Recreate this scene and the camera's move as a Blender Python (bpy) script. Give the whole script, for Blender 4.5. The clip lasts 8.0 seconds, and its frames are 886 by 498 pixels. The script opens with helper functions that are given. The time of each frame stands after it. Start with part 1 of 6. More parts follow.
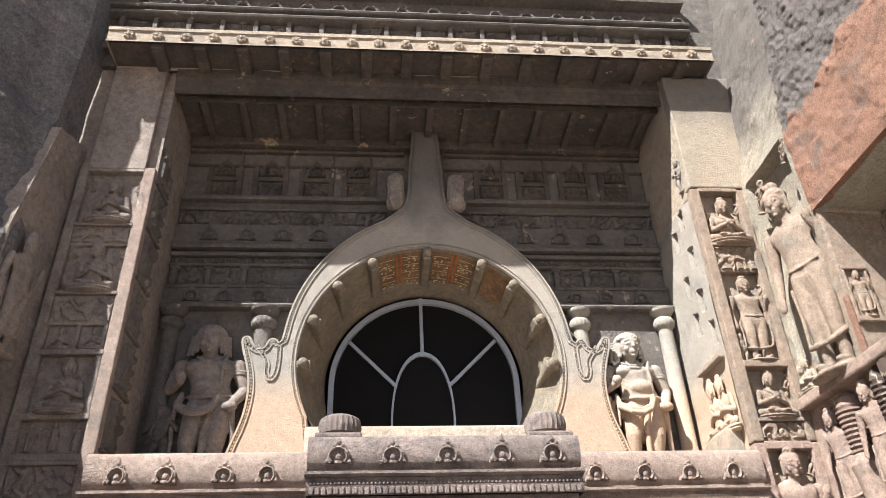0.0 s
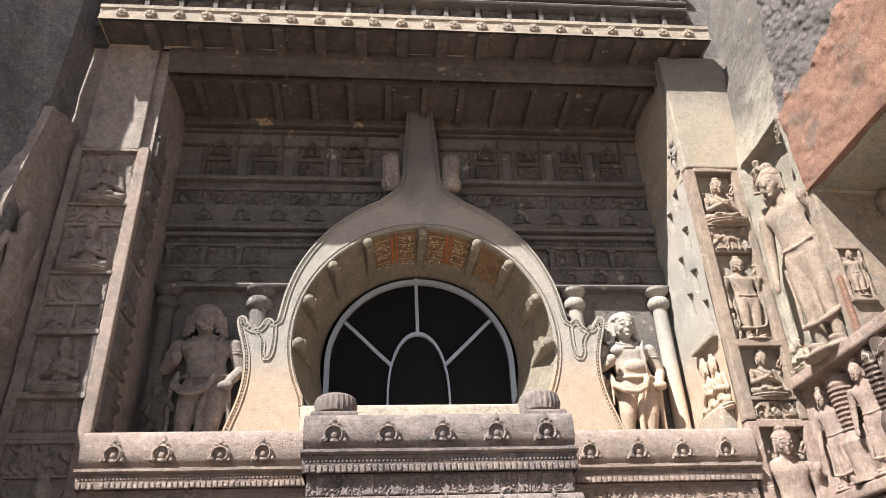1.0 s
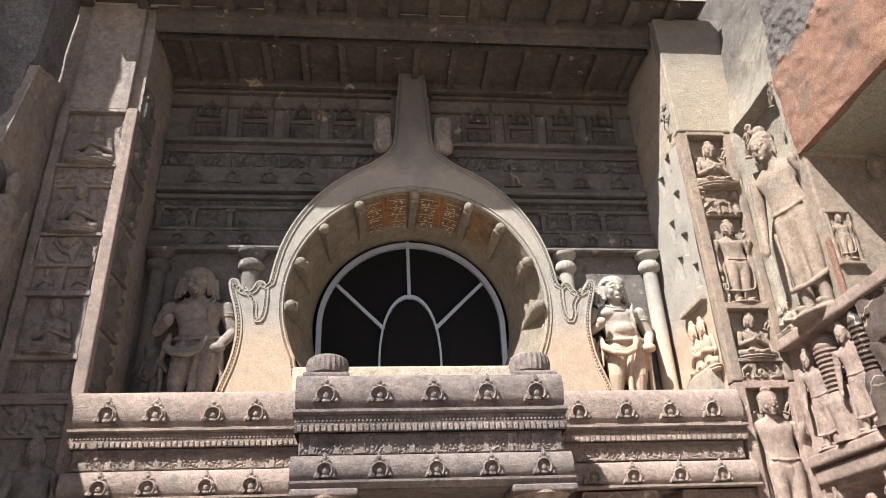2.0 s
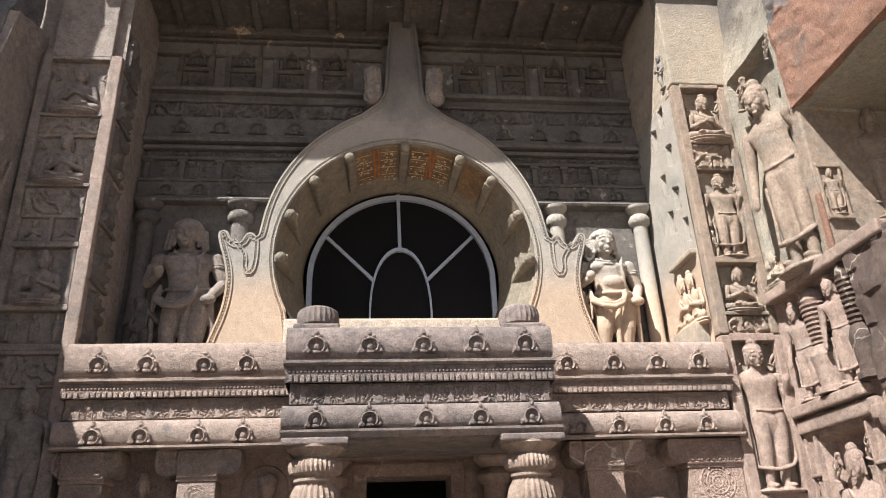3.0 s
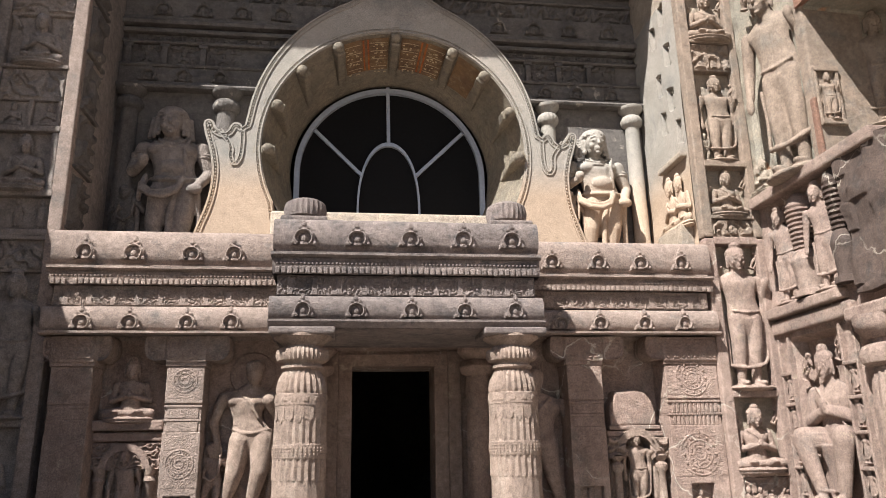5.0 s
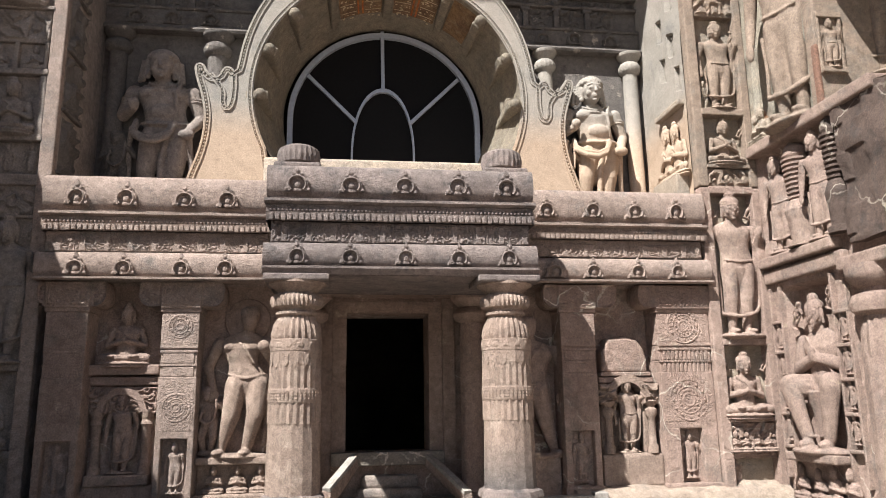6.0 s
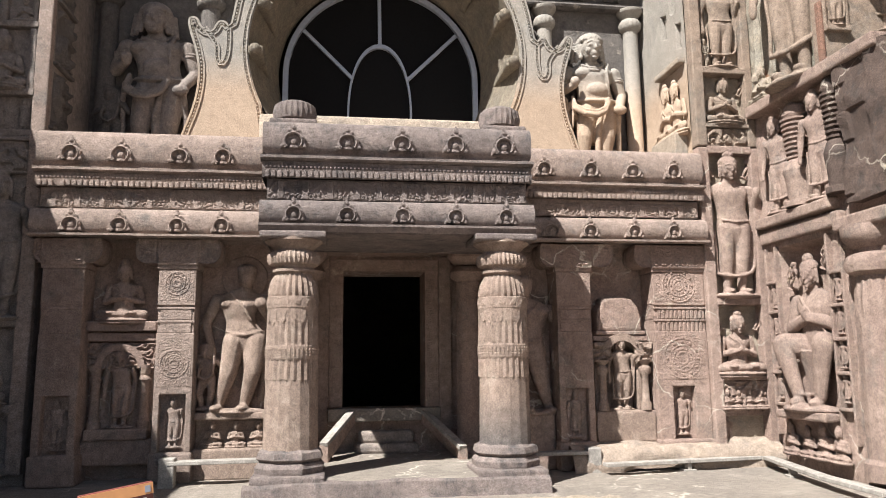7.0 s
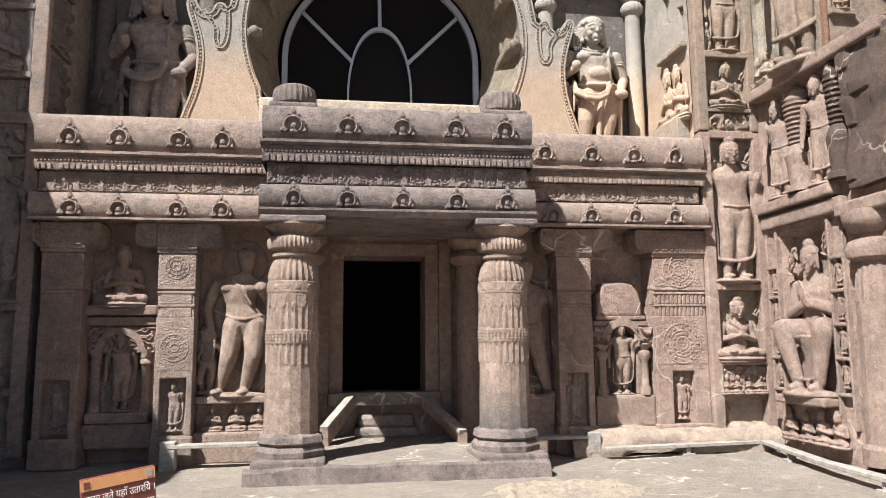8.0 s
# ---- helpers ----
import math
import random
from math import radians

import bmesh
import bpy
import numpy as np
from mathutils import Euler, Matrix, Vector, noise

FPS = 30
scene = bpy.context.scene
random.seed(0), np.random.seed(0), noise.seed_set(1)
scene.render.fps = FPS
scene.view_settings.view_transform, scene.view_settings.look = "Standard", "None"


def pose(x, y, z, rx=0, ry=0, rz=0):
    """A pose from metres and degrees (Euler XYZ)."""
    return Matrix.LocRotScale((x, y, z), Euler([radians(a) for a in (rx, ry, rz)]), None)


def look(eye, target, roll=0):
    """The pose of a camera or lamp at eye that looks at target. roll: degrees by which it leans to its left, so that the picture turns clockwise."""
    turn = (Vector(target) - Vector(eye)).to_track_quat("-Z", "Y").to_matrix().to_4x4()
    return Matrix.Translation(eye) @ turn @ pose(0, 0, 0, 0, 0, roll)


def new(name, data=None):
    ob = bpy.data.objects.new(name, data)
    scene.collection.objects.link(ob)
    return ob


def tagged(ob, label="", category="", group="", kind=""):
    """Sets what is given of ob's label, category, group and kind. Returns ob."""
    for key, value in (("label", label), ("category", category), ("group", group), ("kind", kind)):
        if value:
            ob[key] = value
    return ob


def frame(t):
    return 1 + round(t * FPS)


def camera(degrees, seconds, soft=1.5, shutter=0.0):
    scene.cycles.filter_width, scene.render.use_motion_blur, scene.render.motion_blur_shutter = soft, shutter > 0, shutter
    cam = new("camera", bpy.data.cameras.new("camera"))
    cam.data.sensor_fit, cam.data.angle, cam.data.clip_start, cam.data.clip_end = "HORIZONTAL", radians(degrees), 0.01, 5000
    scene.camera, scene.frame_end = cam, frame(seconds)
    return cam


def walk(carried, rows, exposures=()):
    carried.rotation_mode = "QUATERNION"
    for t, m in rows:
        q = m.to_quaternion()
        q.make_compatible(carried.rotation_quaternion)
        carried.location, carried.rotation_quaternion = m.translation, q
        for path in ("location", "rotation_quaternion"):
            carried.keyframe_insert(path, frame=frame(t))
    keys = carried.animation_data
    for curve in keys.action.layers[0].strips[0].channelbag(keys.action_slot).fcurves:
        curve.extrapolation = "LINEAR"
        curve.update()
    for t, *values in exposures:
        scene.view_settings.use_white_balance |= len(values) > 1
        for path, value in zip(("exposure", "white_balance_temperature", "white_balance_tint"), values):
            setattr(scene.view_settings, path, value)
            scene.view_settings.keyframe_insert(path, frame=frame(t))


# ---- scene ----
cam = camera(62.15, 8.0, soft=0.5)
# seconds, eye, turn, pitch, lean
ROWS = [
    (0, -0.826, -10.398, 1.698, -4.28, 31.51, 1.84),
    (0.5, -0.823, -10.398, 1.684, -4.41, 30.93, 1.91),
    (1, -0.818, -10.391, 1.679, -4.58, 30.03, 1.98),
    (1.5, -0.815, -10.388, 1.661, -4.87, 28.81, 2.06),
    (3, -0.791, -10.361, 1.640, -5.90, 23.64, 2.19),
    (3.5, -0.799, -10.354, 1.641, -6.31, 21.78, 2.07),
    (4, -0.791, -10.343, 1.616, -6.61, 19.92, 1.80),
    (4.5, -0.794, -10.334, 1.600, -6.99, 17.89, 1.36),
    (6, -0.781, -10.303, 1.573, -7.76, 11.86, 0.87),
    (6.5, -0.791, -10.295, 1.556, -8.00, 10.15, 0.77),
    (7, -0.789, -10.292, 1.559, -8.11, 8.71, 0.61),
    (7.5, -0.791, -10.286, 1.561, -8.15, 7.85, 0.51),
    (8, -0.802, -10.270, 1.567, -8.19, 7.49, 0.50),
]
walk(cam, [(t, pose(x, y, z, 90 + pitch, roll, yaw)) for t, x, y, z, yaw, pitch, roll in ROWS], [(0, 1.76), (1.5, 1.73), (3.5, 1.50), (5.0, 1.43), (8, 1.35)])

# ---- sun, sky ----
SUN = Vector((1.08, 1.0, -1.90))
world = bpy.data.worlds.new("world")
scene.world = world
world.use_nodes = True
wn = world.node_tree
sky = wn.nodes.new("ShaderNodeTexSky")
sky.sky_type, sky.sun_disc = "NISHITA", False
sky.sun_elevation, sky.sun_rotation = radians(52), radians(227)
wn.links.new(sky.outputs[0], wn.nodes["Background"].inputs[0])
wn.nodes["Background"].inputs[1].default_value = 0.040
sun = new("sun", bpy.data.lights.new("sun", "SUN"))
sun.data.energy, sun.data.angle, sun.data.color = 5.0, radians(0.53), (1.0, 0.975, 0.925)
sun.matrix_world = look(-SUN * 10, (0, 0, 0))


# ---- materials ----
def stone(name, a, b, c, scale=0.8, bump=0.85, grain=85.0, streak=0.0, rough=0.9, pits=0.3, veins=0.0, keep=0.74, below=None, above=None, flecks=None, mottle=1.0, speckle=0.25):
    """Weathered stone: two large tones, a third in patches, fine grain, pits and pale veins."""
    a, b, c = (tuple(0.3 * v[0] + 0.6 * v[1] + 0.1 * v[2] + (k - 0.3 * v[0] - 0.6 * v[1] - 0.1 * v[2]) * keep for k in v) for v in (a, b, c))
    m = bpy.data.materials.new(name)
    m.use_nodes = True
    nt = m.node_tree
    bs = nt.nodes["Principled BSDF"]
    geo = nt.nodes.new("ShaderNodeNewGeometry")

    def nz(s, det=6.0, rg=0.6, vec=None):
        n = nt.nodes.new("ShaderNodeTexNoise")
        n.inputs["Scale"].default_value, n.inputs["Detail"].default_value, n.inputs["Roughness"].default_value = s, det, rg
        nt.links.new(vec or geo.outputs["Position"], n.inputs["Vector"])
        return n.outputs["Fac"]

    def ramp(src, lo, hi):
        r = nt.nodes.new("ShaderNodeMapRange")
        r.inputs["From Min"].default_value, r.inputs["From Max"].default_value = lo, hi
        nt.links.new(src, r.inputs["Value"])
        return r.outputs[0]

    def mix(f, x, y, mode="MIX"):
        n = nt.nodes.new("ShaderNodeMix")
        n.data_type, n.blend_type = "RGBA", mode
        if hasattr(f, "is_linked"):
            nt.links.new(f, n.inputs[0])
        else:
            n.inputs[0].default_value = f
        for s, v in ((n.inputs[6], x), (n.inputs[7], y)):
            if hasattr(v, "is_linked"):
                nt.links.new(v, s)
            else:
                s.default_value = (*v, 1)
        return n.outputs[2]

    col = mix(ramp(nz(scale), 0.38, 0.62), a, b)
    col = mix(ramp(nz(scale * 2.7, 9, 0.7), 0.52, 0.68), col, c)
    if below:
        sep = nt.nodes.new("ShaderNodeSeparateXYZ")
        nt.links.new(geo.outputs["Position"], sep.inputs[0])
        col = mix(ramp(sep.outputs["Z"], below[1] + 0.35, below[1] - 0.25), col, below[0])
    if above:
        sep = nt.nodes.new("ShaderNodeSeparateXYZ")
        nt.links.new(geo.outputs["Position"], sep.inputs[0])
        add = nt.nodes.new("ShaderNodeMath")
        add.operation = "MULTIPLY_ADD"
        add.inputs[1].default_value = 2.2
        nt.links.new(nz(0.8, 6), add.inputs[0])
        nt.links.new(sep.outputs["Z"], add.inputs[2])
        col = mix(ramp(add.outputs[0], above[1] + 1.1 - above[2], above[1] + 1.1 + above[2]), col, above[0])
    if streak:
        mp = nt.nodes.new("ShaderNodeMapping")
        mp.inputs["Scale"].default_value = (3.0, 3.0, 0.25)
        nt.links.new(geo.outputs["Position"], mp.inputs[0])
        col = mix(ramp(nz(1.6, 7, 0.65, mp.outputs[0]), 0.72 - streak * 0.25, 0.80), col, tuple(v * 0.42 for v in a))
    if veins:
        wob = nt.nodes.new("ShaderNodeTexNoise")
        wob.inputs["Scale"].default_value, wob.inputs["Detail"].default_value = 1.6, 5
        nt.links.new(geo.outputs["Position"], wob.inputs["Vector"])
        add = nt.nodes.new("ShaderNodeVectorMath")
        add.operation = "MULTIPLY_ADD"
        add.inputs[1].default_value = (0.9, 0.9, 0.9)
        nt.links.new(wob.outputs["Color"], add.inputs[0])
        nt.links.new(geo.outputs["Position"], add.inputs[2])
        vn = nt.nodes.new("ShaderNodeTexVoronoi")
        vn.feature = "DISTANCE_TO_EDGE"
        vn.inputs["Scale"].default_value = 0.9
        nt.links.new(add.outputs[0], vn.inputs["Vector"])
        line = ramp(vn.outputs["Distance"], 0.016, 0.004)
        gate = ramp(nz(0.9, 3), 0.58 - veins * 0.2, 0.64)
        mm = nt.nodes.new("ShaderNodeMath")
        mm.operation = "MULTIPLY"
        nt.links.new(line, mm.inputs[0])
        nt.links.new(gate, mm.inputs[1])
        col = mix(mm.outputs[0], col, (0.62, 0.55, 0.47))
    if flecks:
        spot = nt.nodes.new("ShaderNodeMath")
        spot.operation = "MULTIPLY"
        nt.links.new(ramp(nz(3.2, 9, 0.72), 0.60, 0.64), spot.inputs[0])
        nt.links.new(ramp(nz(0.75, 3), 0.50, 0.56), spot.inputs[1])
        col = mix(spot.outputs[0], col, flecks)
    fine = nz(grain, 8, 0.75)
    mott = nz(9.0, 8, 0.7)
    g = nt.nodes.new("ShaderNodeMapRange")
    g.inputs["From Min"].default_value, g.inputs["From Max"].default_value, g.inputs["To Min"].default_value, g.inputs["To Max"].default_value = 0.3, 0.7, 0.48, 1.52
    nt.links.new(fine, g.inputs["Value"])
    g2 = nt.nodes.new("ShaderNodeMapRange")
    g2.inputs["From Min"].default_value, g2.inputs["From Max"].default_value, g2.inputs["To Min"].default_value, g2.inputs["To Max"].default_value = 0.3, 0.7, 1 - 0.28 * mottle, 1 + 0.30 * mottle
    nt.links.new(mott, g2.inputs["Value"])
    speck = nz(36.0, 4, 0.6)
    g3 = nt.nodes.new("ShaderNodeMapRange")
    g3.inputs["From Min"].default_value, g3.inputs["From Max"].default_value, g3.inputs["To Min"].default_value, g3.inputs["To Max"].default_value = 0.32, 0.68, 1 - 0.26 * speckle, 1 + 0.28 * speckle
    nt.links.new(speck, g3.inputs["Value"])
    both = nt.nodes.new("ShaderNodeMath")
    both.operation = "MULTIPLY"
    nt.links.new(g.outputs[0], both.inputs[0])
    nt.links.new(g3.outputs[0], both.inputs[1])
    mul = nt.nodes.new("ShaderNodeMath")
    mul.operation = "MULTIPLY"
    nt.links.new(both.outputs[0], mul.inputs[0])
    nt.links.new(g2.outputs[0], mul.inputs[1])
    vm = nt.nodes.new("ShaderNodeVectorMath")
    vm.operation = "SCALE"
    nt.links.new(col, vm.inputs[0])
    nt.links.new(mul.outputs[0], vm.inputs["Scale"])
    nt.links.new(vm.outputs[0], bs.inputs["Base Color"])
    bs.inputs["Roughness"].default_value = rough
    bs.inputs["Specular IOR Level"].default_value = 0.25
    b1 = nt.nodes.new("ShaderNodeBump")
    b1.inputs["Strength"].default_value, b1.inputs["Distance"].default_value = bump, 0.028
    nt.links.new(fine, b1.inputs["Height"])
    b2 = nt.nodes.new("ShaderNodeBump")
    b2.inputs["Strength"].default_value, b2.inputs["Distance"].default_value = bump, 0.035
    nt.links.new(mott, b2.inputs["Height"])
    b4 = nt.nodes.new("ShaderNodeBump")
    b4.inputs["Strength"].default_value, b4.inputs["Distance"].default_value = bump, 0.020 * speckle
    nt.links.new(speck, b4.inputs["Height"])
    nt.links.new(b1.outputs[0], b4.inputs["Normal"])
    nt.links.new(b4.outputs[0], b2.inputs["Normal"])
    last = b2
    if pits:
        vo = nt.nodes.new("ShaderNodeTexVoronoi")
        vo.inputs["Scale"].default_value = 34.0
        nt.links.new(geo.outputs["Position"], vo.inputs["Vector"])
        b3 = nt.nodes.new("ShaderNodeBump")
        b3.inputs["Strength"].default_value, b3.inputs["Distance"].default_value = pits, 0.025
        nt.links.new(ramp(vo.outputs["Distance"], 0.0, 0.25), b3.inputs["Height"])
        nt.links.new(b2.outputs[0], b3.inputs["Normal"])
        last = b3
    nt.links.new(last.outputs[0], bs.inputs["Normal"])
    return m


def plain(name, colour, rough=0.6, metal=0.0):
    m = bpy.data.materials.new(name)
    m.use_nodes = True
    nt = m.node_tree
    bs = nt.nodes["Principled BSDF"]
    n = nt.nodes.new("ShaderNodeTexNoise")
    n.inputs["Scale"].default_value, n.inputs["Detail"].default_value = 18, 6
    r = nt.nodes.new("ShaderNodeMapRange")
    r.inputs["To Min"].default_value, r.inputs["To Max"].default_value = 0.75, 1.2
    geo = nt.nodes.new("ShaderNodeNewGeometry")
    nt.links.new(geo.outputs["Position"], n.inputs["Vector"])
    nt.links.new(n.outputs["Fac"], r.inputs["Value"])
    v = nt.nodes.new("ShaderNodeVectorMath")
    v.operation = "SCALE"
    v.inputs[0].default_value = colour
    nt.links.new(r.outputs[0], v.inputs["Scale"])
    nt.links.new(v.outputs[0], bs.inputs["Base Color"])
    bs.inputs["Roughness"].default_value, bs.inputs["Metallic"].default_value = rough, metal
    return m


BROWN = stone("brown_stone", (0.285, 0.195, 0.160), (0.375, 0.265, 0.213), (0.235, 0.186, 0.159), 0.9, keep=0.84, pits=0.45, flecks=(0.42, 0.33, 0.26))
BROWNV = stone("veined_brown_stone", (0.295, 0.200, 0.162), (0.385, 0.270, 0.220), (0.240, 0.190, 0.162), 0.7, veins=0.7, keep=0.84, pits=0.45, flecks=(0.40, 0.32, 0.26))
PIER = stone("grey_brown_stone", (0.245, 0.200, 0.176), (0.325, 0.264, 0.228), (0.190, 0.164, 0.152), 0.9, streak=0.3, keep=0.82, pits=0.45, flecks=(0.36, 0.30, 0.25))
# Soot-stained stone, with the deep shade of soffits and upper recess in its colour.
SOOT_SHADE = stone("sooty_shaded_stone", (0.075, 0.063, 0.057), (0.108, 0.090, 0.078), (0.15, 0.112, 0.080), 1.0, streak=0.4, keep=0.85, flecks=(0.36, 0.28, 0.20))
# Grey of the back wall and left side, darkened to carry their shade.
GREY_SHADED = stone("shaded_grey_stone", (0.120, 0.105, 0.097), (0.160, 0.140, 0.127), (0.093, 0.083, 0.079), 1.0, streak=0.3, keep=0.8, flecks=(0.33, 0.29, 0.25))
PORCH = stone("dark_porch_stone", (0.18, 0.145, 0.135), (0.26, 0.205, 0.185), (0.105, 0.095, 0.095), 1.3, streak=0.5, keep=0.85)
PINK = stone("pink_ledge_stone", (0.36, 0.265, 0.22), (0.28, 0.205, 0.17), (0.23, 0.19, 0.17), 0.9, streak=0.3, keep=0.82)
PALE = stone("pale_stone", (0.40, 0.315, 0.235), (0.345, 0.28, 0.215), (0.27, 0.238, 0.205), 0.8, streak=0.2, keep=0.82, mottle=0.65)
# Tone above 9.9: sooty neck of the arch plus the overhang's shade, as colour.
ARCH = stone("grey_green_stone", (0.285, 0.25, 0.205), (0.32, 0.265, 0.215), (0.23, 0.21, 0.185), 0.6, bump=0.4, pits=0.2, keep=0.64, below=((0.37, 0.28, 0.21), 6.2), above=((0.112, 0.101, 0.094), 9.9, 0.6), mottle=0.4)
COLUMN = stone("column_stone", (0.34, 0.245, 0.195), (0.28, 0.205, 0.165), (0.40, 0.31, 0.25), 1.2, keep=0.88)
TAN = stone("tan_stone", (0.32, 0.23, 0.17), (0.265, 0.20, 0.152), (0.235, 0.20, 0.165), 0.7, streak=0.2, keep=0.82)
VAULT = stone("vault_stone", (0.25, 0.205, 0.15), (0.20, 0.17, 0.13), (0.17, 0.145, 0.12), 1.5, keep=0.85)
DARKBROWN = stone("dark_brown_stone", (0.112, 0.080, 0.068), (0.150, 0.104, 0.086), (0.088, 0.072, 0.066), 1.2, bump=1.0, veins=0.9, keep=0.9, pits=0.8, flecks=(0.33, 0.17, 0.105))
ROCK = stone("dark_rock", (0.140, 0.130, 0.134), (0.195, 0.178, 0.174), (0.100, 0.095, 0.100), 0.5, bump=1.0, grain=25, pits=0.5, flecks=(0.32, 0.26, 0.22))
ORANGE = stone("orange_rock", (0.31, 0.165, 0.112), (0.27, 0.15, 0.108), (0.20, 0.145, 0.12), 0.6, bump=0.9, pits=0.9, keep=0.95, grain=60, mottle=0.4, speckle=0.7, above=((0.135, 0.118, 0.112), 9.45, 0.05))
FLOOR = stone("court_floor", (0.270, 0.230, 0.193), (0.225, 0.194, 0.167), (0.315, 0.273, 0.230), 0.7, bump=0.7, veins=0.25, keep=0.9, flecks=(0.52, 0.47, 0.40), mottle=0.7)
STAINED = stone("stained_column_stone", (0.34, 0.245, 0.195), (0.28, 0.205, 0.165), (0.40, 0.31, 0.25), 1.2, keep=0.88, below=((0.15, 0.132, 0.125), 0.82))
# Greyer stone above 11.1, with the cornice's shade put into that tone.
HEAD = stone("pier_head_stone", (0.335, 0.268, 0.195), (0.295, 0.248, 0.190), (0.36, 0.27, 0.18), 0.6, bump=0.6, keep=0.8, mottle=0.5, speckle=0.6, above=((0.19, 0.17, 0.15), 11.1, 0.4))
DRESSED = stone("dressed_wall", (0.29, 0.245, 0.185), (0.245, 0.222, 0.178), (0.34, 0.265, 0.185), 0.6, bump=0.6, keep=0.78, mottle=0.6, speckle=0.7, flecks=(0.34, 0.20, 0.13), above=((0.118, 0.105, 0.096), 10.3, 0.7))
SAND = stone("sandy_ground", (0.40, 0.30, 0.22), (0.34, 0.25, 0.19), (0.28, 0.22, 0.18), 1.2)
SILL = stone("cream_sill", (0.55, 0.43, 0.31), (0.47, 0.37, 0.28), (0.40, 0.33, 0.27), 1.5)
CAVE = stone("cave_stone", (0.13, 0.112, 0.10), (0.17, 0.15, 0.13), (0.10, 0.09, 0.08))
PLASTER = stone("painted_plaster", (0.20, 0.125, 0.068), (0.13, 0.080, 0.050), (0.27, 0.20, 0.13), 3.0, bump=0.4, keep=1.0)
PAINT_RED = stone("red_paint", (0.34, 0.09, 0.035), (0.42, 0.15, 0.04), (0.20, 0.07, 0.04), 4.0, keep=1.0)
PAINT_CREAM = stone("cream_paint", (0.55, 0.46, 0.32), (0.45, 0.36, 0.24), (0.30, 0.2, 0.12), 6.0, keep=1.0)
STEEL = plain("grey_window_paint", (0.31, 0.34, 0.40), 0.45, 0.2)
MESH = plain("dark_screen", (0.010, 0.010, 0.011), 0.95)
MESH.node_tree.nodes["Principled BSDF"].inputs["Specular IOR Level"].default_value = 0.05
WOOD = stone("grey_plank", (0.30, 0.27, 0.235), (0.25, 0.225, 0.20), (0.35, 0.32, 0.28), 3.0, bump=0.2, rough=0.7, pits=0.0)


# ---- shapes ----
def part(name, bm, mat, parent=None, label="", smooth=False):
    me = bpy.data.meshes.new(name)
    bm.normal_update()
    if smooth:
        for f in bm.faces:
            f.smooth = True
    bm.to_mesh(me)
    bm.free()
    if smooth:
        me.set_sharp_from_angle(angle=radians(42))
    me.materials.append(mat)
    ob = new(name, me)
    if parent is not None:
        ob.parent = parent
    if label:
        ob["label"] = label
    return ob


def thing(name, label, category, group="", kind="", at=(0, 0, 0)):
    e = new(name)
    e.empty_display_size = 0.2
    e.location = at
    return tagged(e, label, category, group, kind)


def box(bm, x0, x1, y0, y1, z0, z1):
    v = [bm.verts.new((x, y, z)) for z in (z0, z1) for x, y in ((x0, y0), (x1, y0), (x1, y1), (x0, y1))]
    for q in ((3, 2, 1, 0), (4, 5, 6, 7), (0, 1, 5, 4), (1, 2, 6, 5), (2, 3, 7, 6), (3, 0, 4, 7)):
        bm.faces.new([v[i] for i in q])
    return v


def rbox(bm, x0, x1, y0, y1, z0, z1, r=0.02):
    v = box(bm, x0, x1, y0, y1, z0, z1)
    es = list({e for w in v for e in w.link_edges})
    bmesh.ops.bevel(bm, geom=es, offset=r, segments=2, affect="EDGES", profile=0.5)


def slab(x0, x1, y0, y1, z0, z1, r=0.02):
    bm = bmesh.new()
    rbox(bm, x0, x1, y0, y1, z0, z1, r)
    return bm


def grid(fn, nu, nv, bm=None):
    bm = bm or bmesh.new()
    vs = [[bm.verts.new(fn(i / nu, j / nv)) for j in range(nv + 1)] for i in range(nu + 1)]
    for i in range(nu):
        for j in range(nv):
            bm.faces.new((vs[i][j], vs[i + 1][j], vs[i + 1][j + 1], vs[i][j + 1]))
    return bm


def swept(profile, x0, x1, step=0.25, wear=0.012, bm=None):
    """A moulding: (y, z) profile run along x, its edge slightly worn."""
    n = max(1, round((x1 - x0) / step))
    m = len(profile) - 1
    bm = bm or bmesh.new()

    def at(u, v):
        y, z = profile[round(v * m)]
        x = x0 + (x1 - x0) * u
        w = noise.noise((x * 1.7, y * 3, z * 3)) * wear
        return (x, y + w, z + w * 0.6)
    rows = [[bm.verts.new(at(i / n, j / m)) for j in range(m + 1)] for i in range(n + 1)]
    for i in range(n):
        for j in range(m):
            bm.faces.new((rows[i][j], rows[i][j + 1], rows[i + 1][j + 1], rows[i + 1][j]))
    bm.faces.new(rows[0])
    bm.faces.new(rows[-1][::-1])
    bmesh.ops.recalc_face_normals(bm, faces=bm.faces)
    return bm


def lathe(profile, n=48, flute=None):
    """(r, z) turned about z. flute(z) gives the depth of its flutes."""
    bm = bmesh.new()
    rings = []
    for r, z in profile:
        f = flute(z) if flute else 0
        ring = []
        for i in range(n):
            a = 2 * math.pi * i / n
            rr = r * (1 - f * (0.5 + 0.5 * math.cos(a * n / 4)))
            ring.append(bm.verts.new((rr * math.cos(a), rr * math.sin(a), z)))
        rings.append(ring)
    for p, q in zip(rings, rings[1:]):
        for i in range(n):
            bm.faces.new((p[i], p[(i + 1) % n], q[(i + 1) % n], q[i]))
    bm.faces.new(rings[0][::-1])
    bm.faces.new(rings[-1])
    return bm


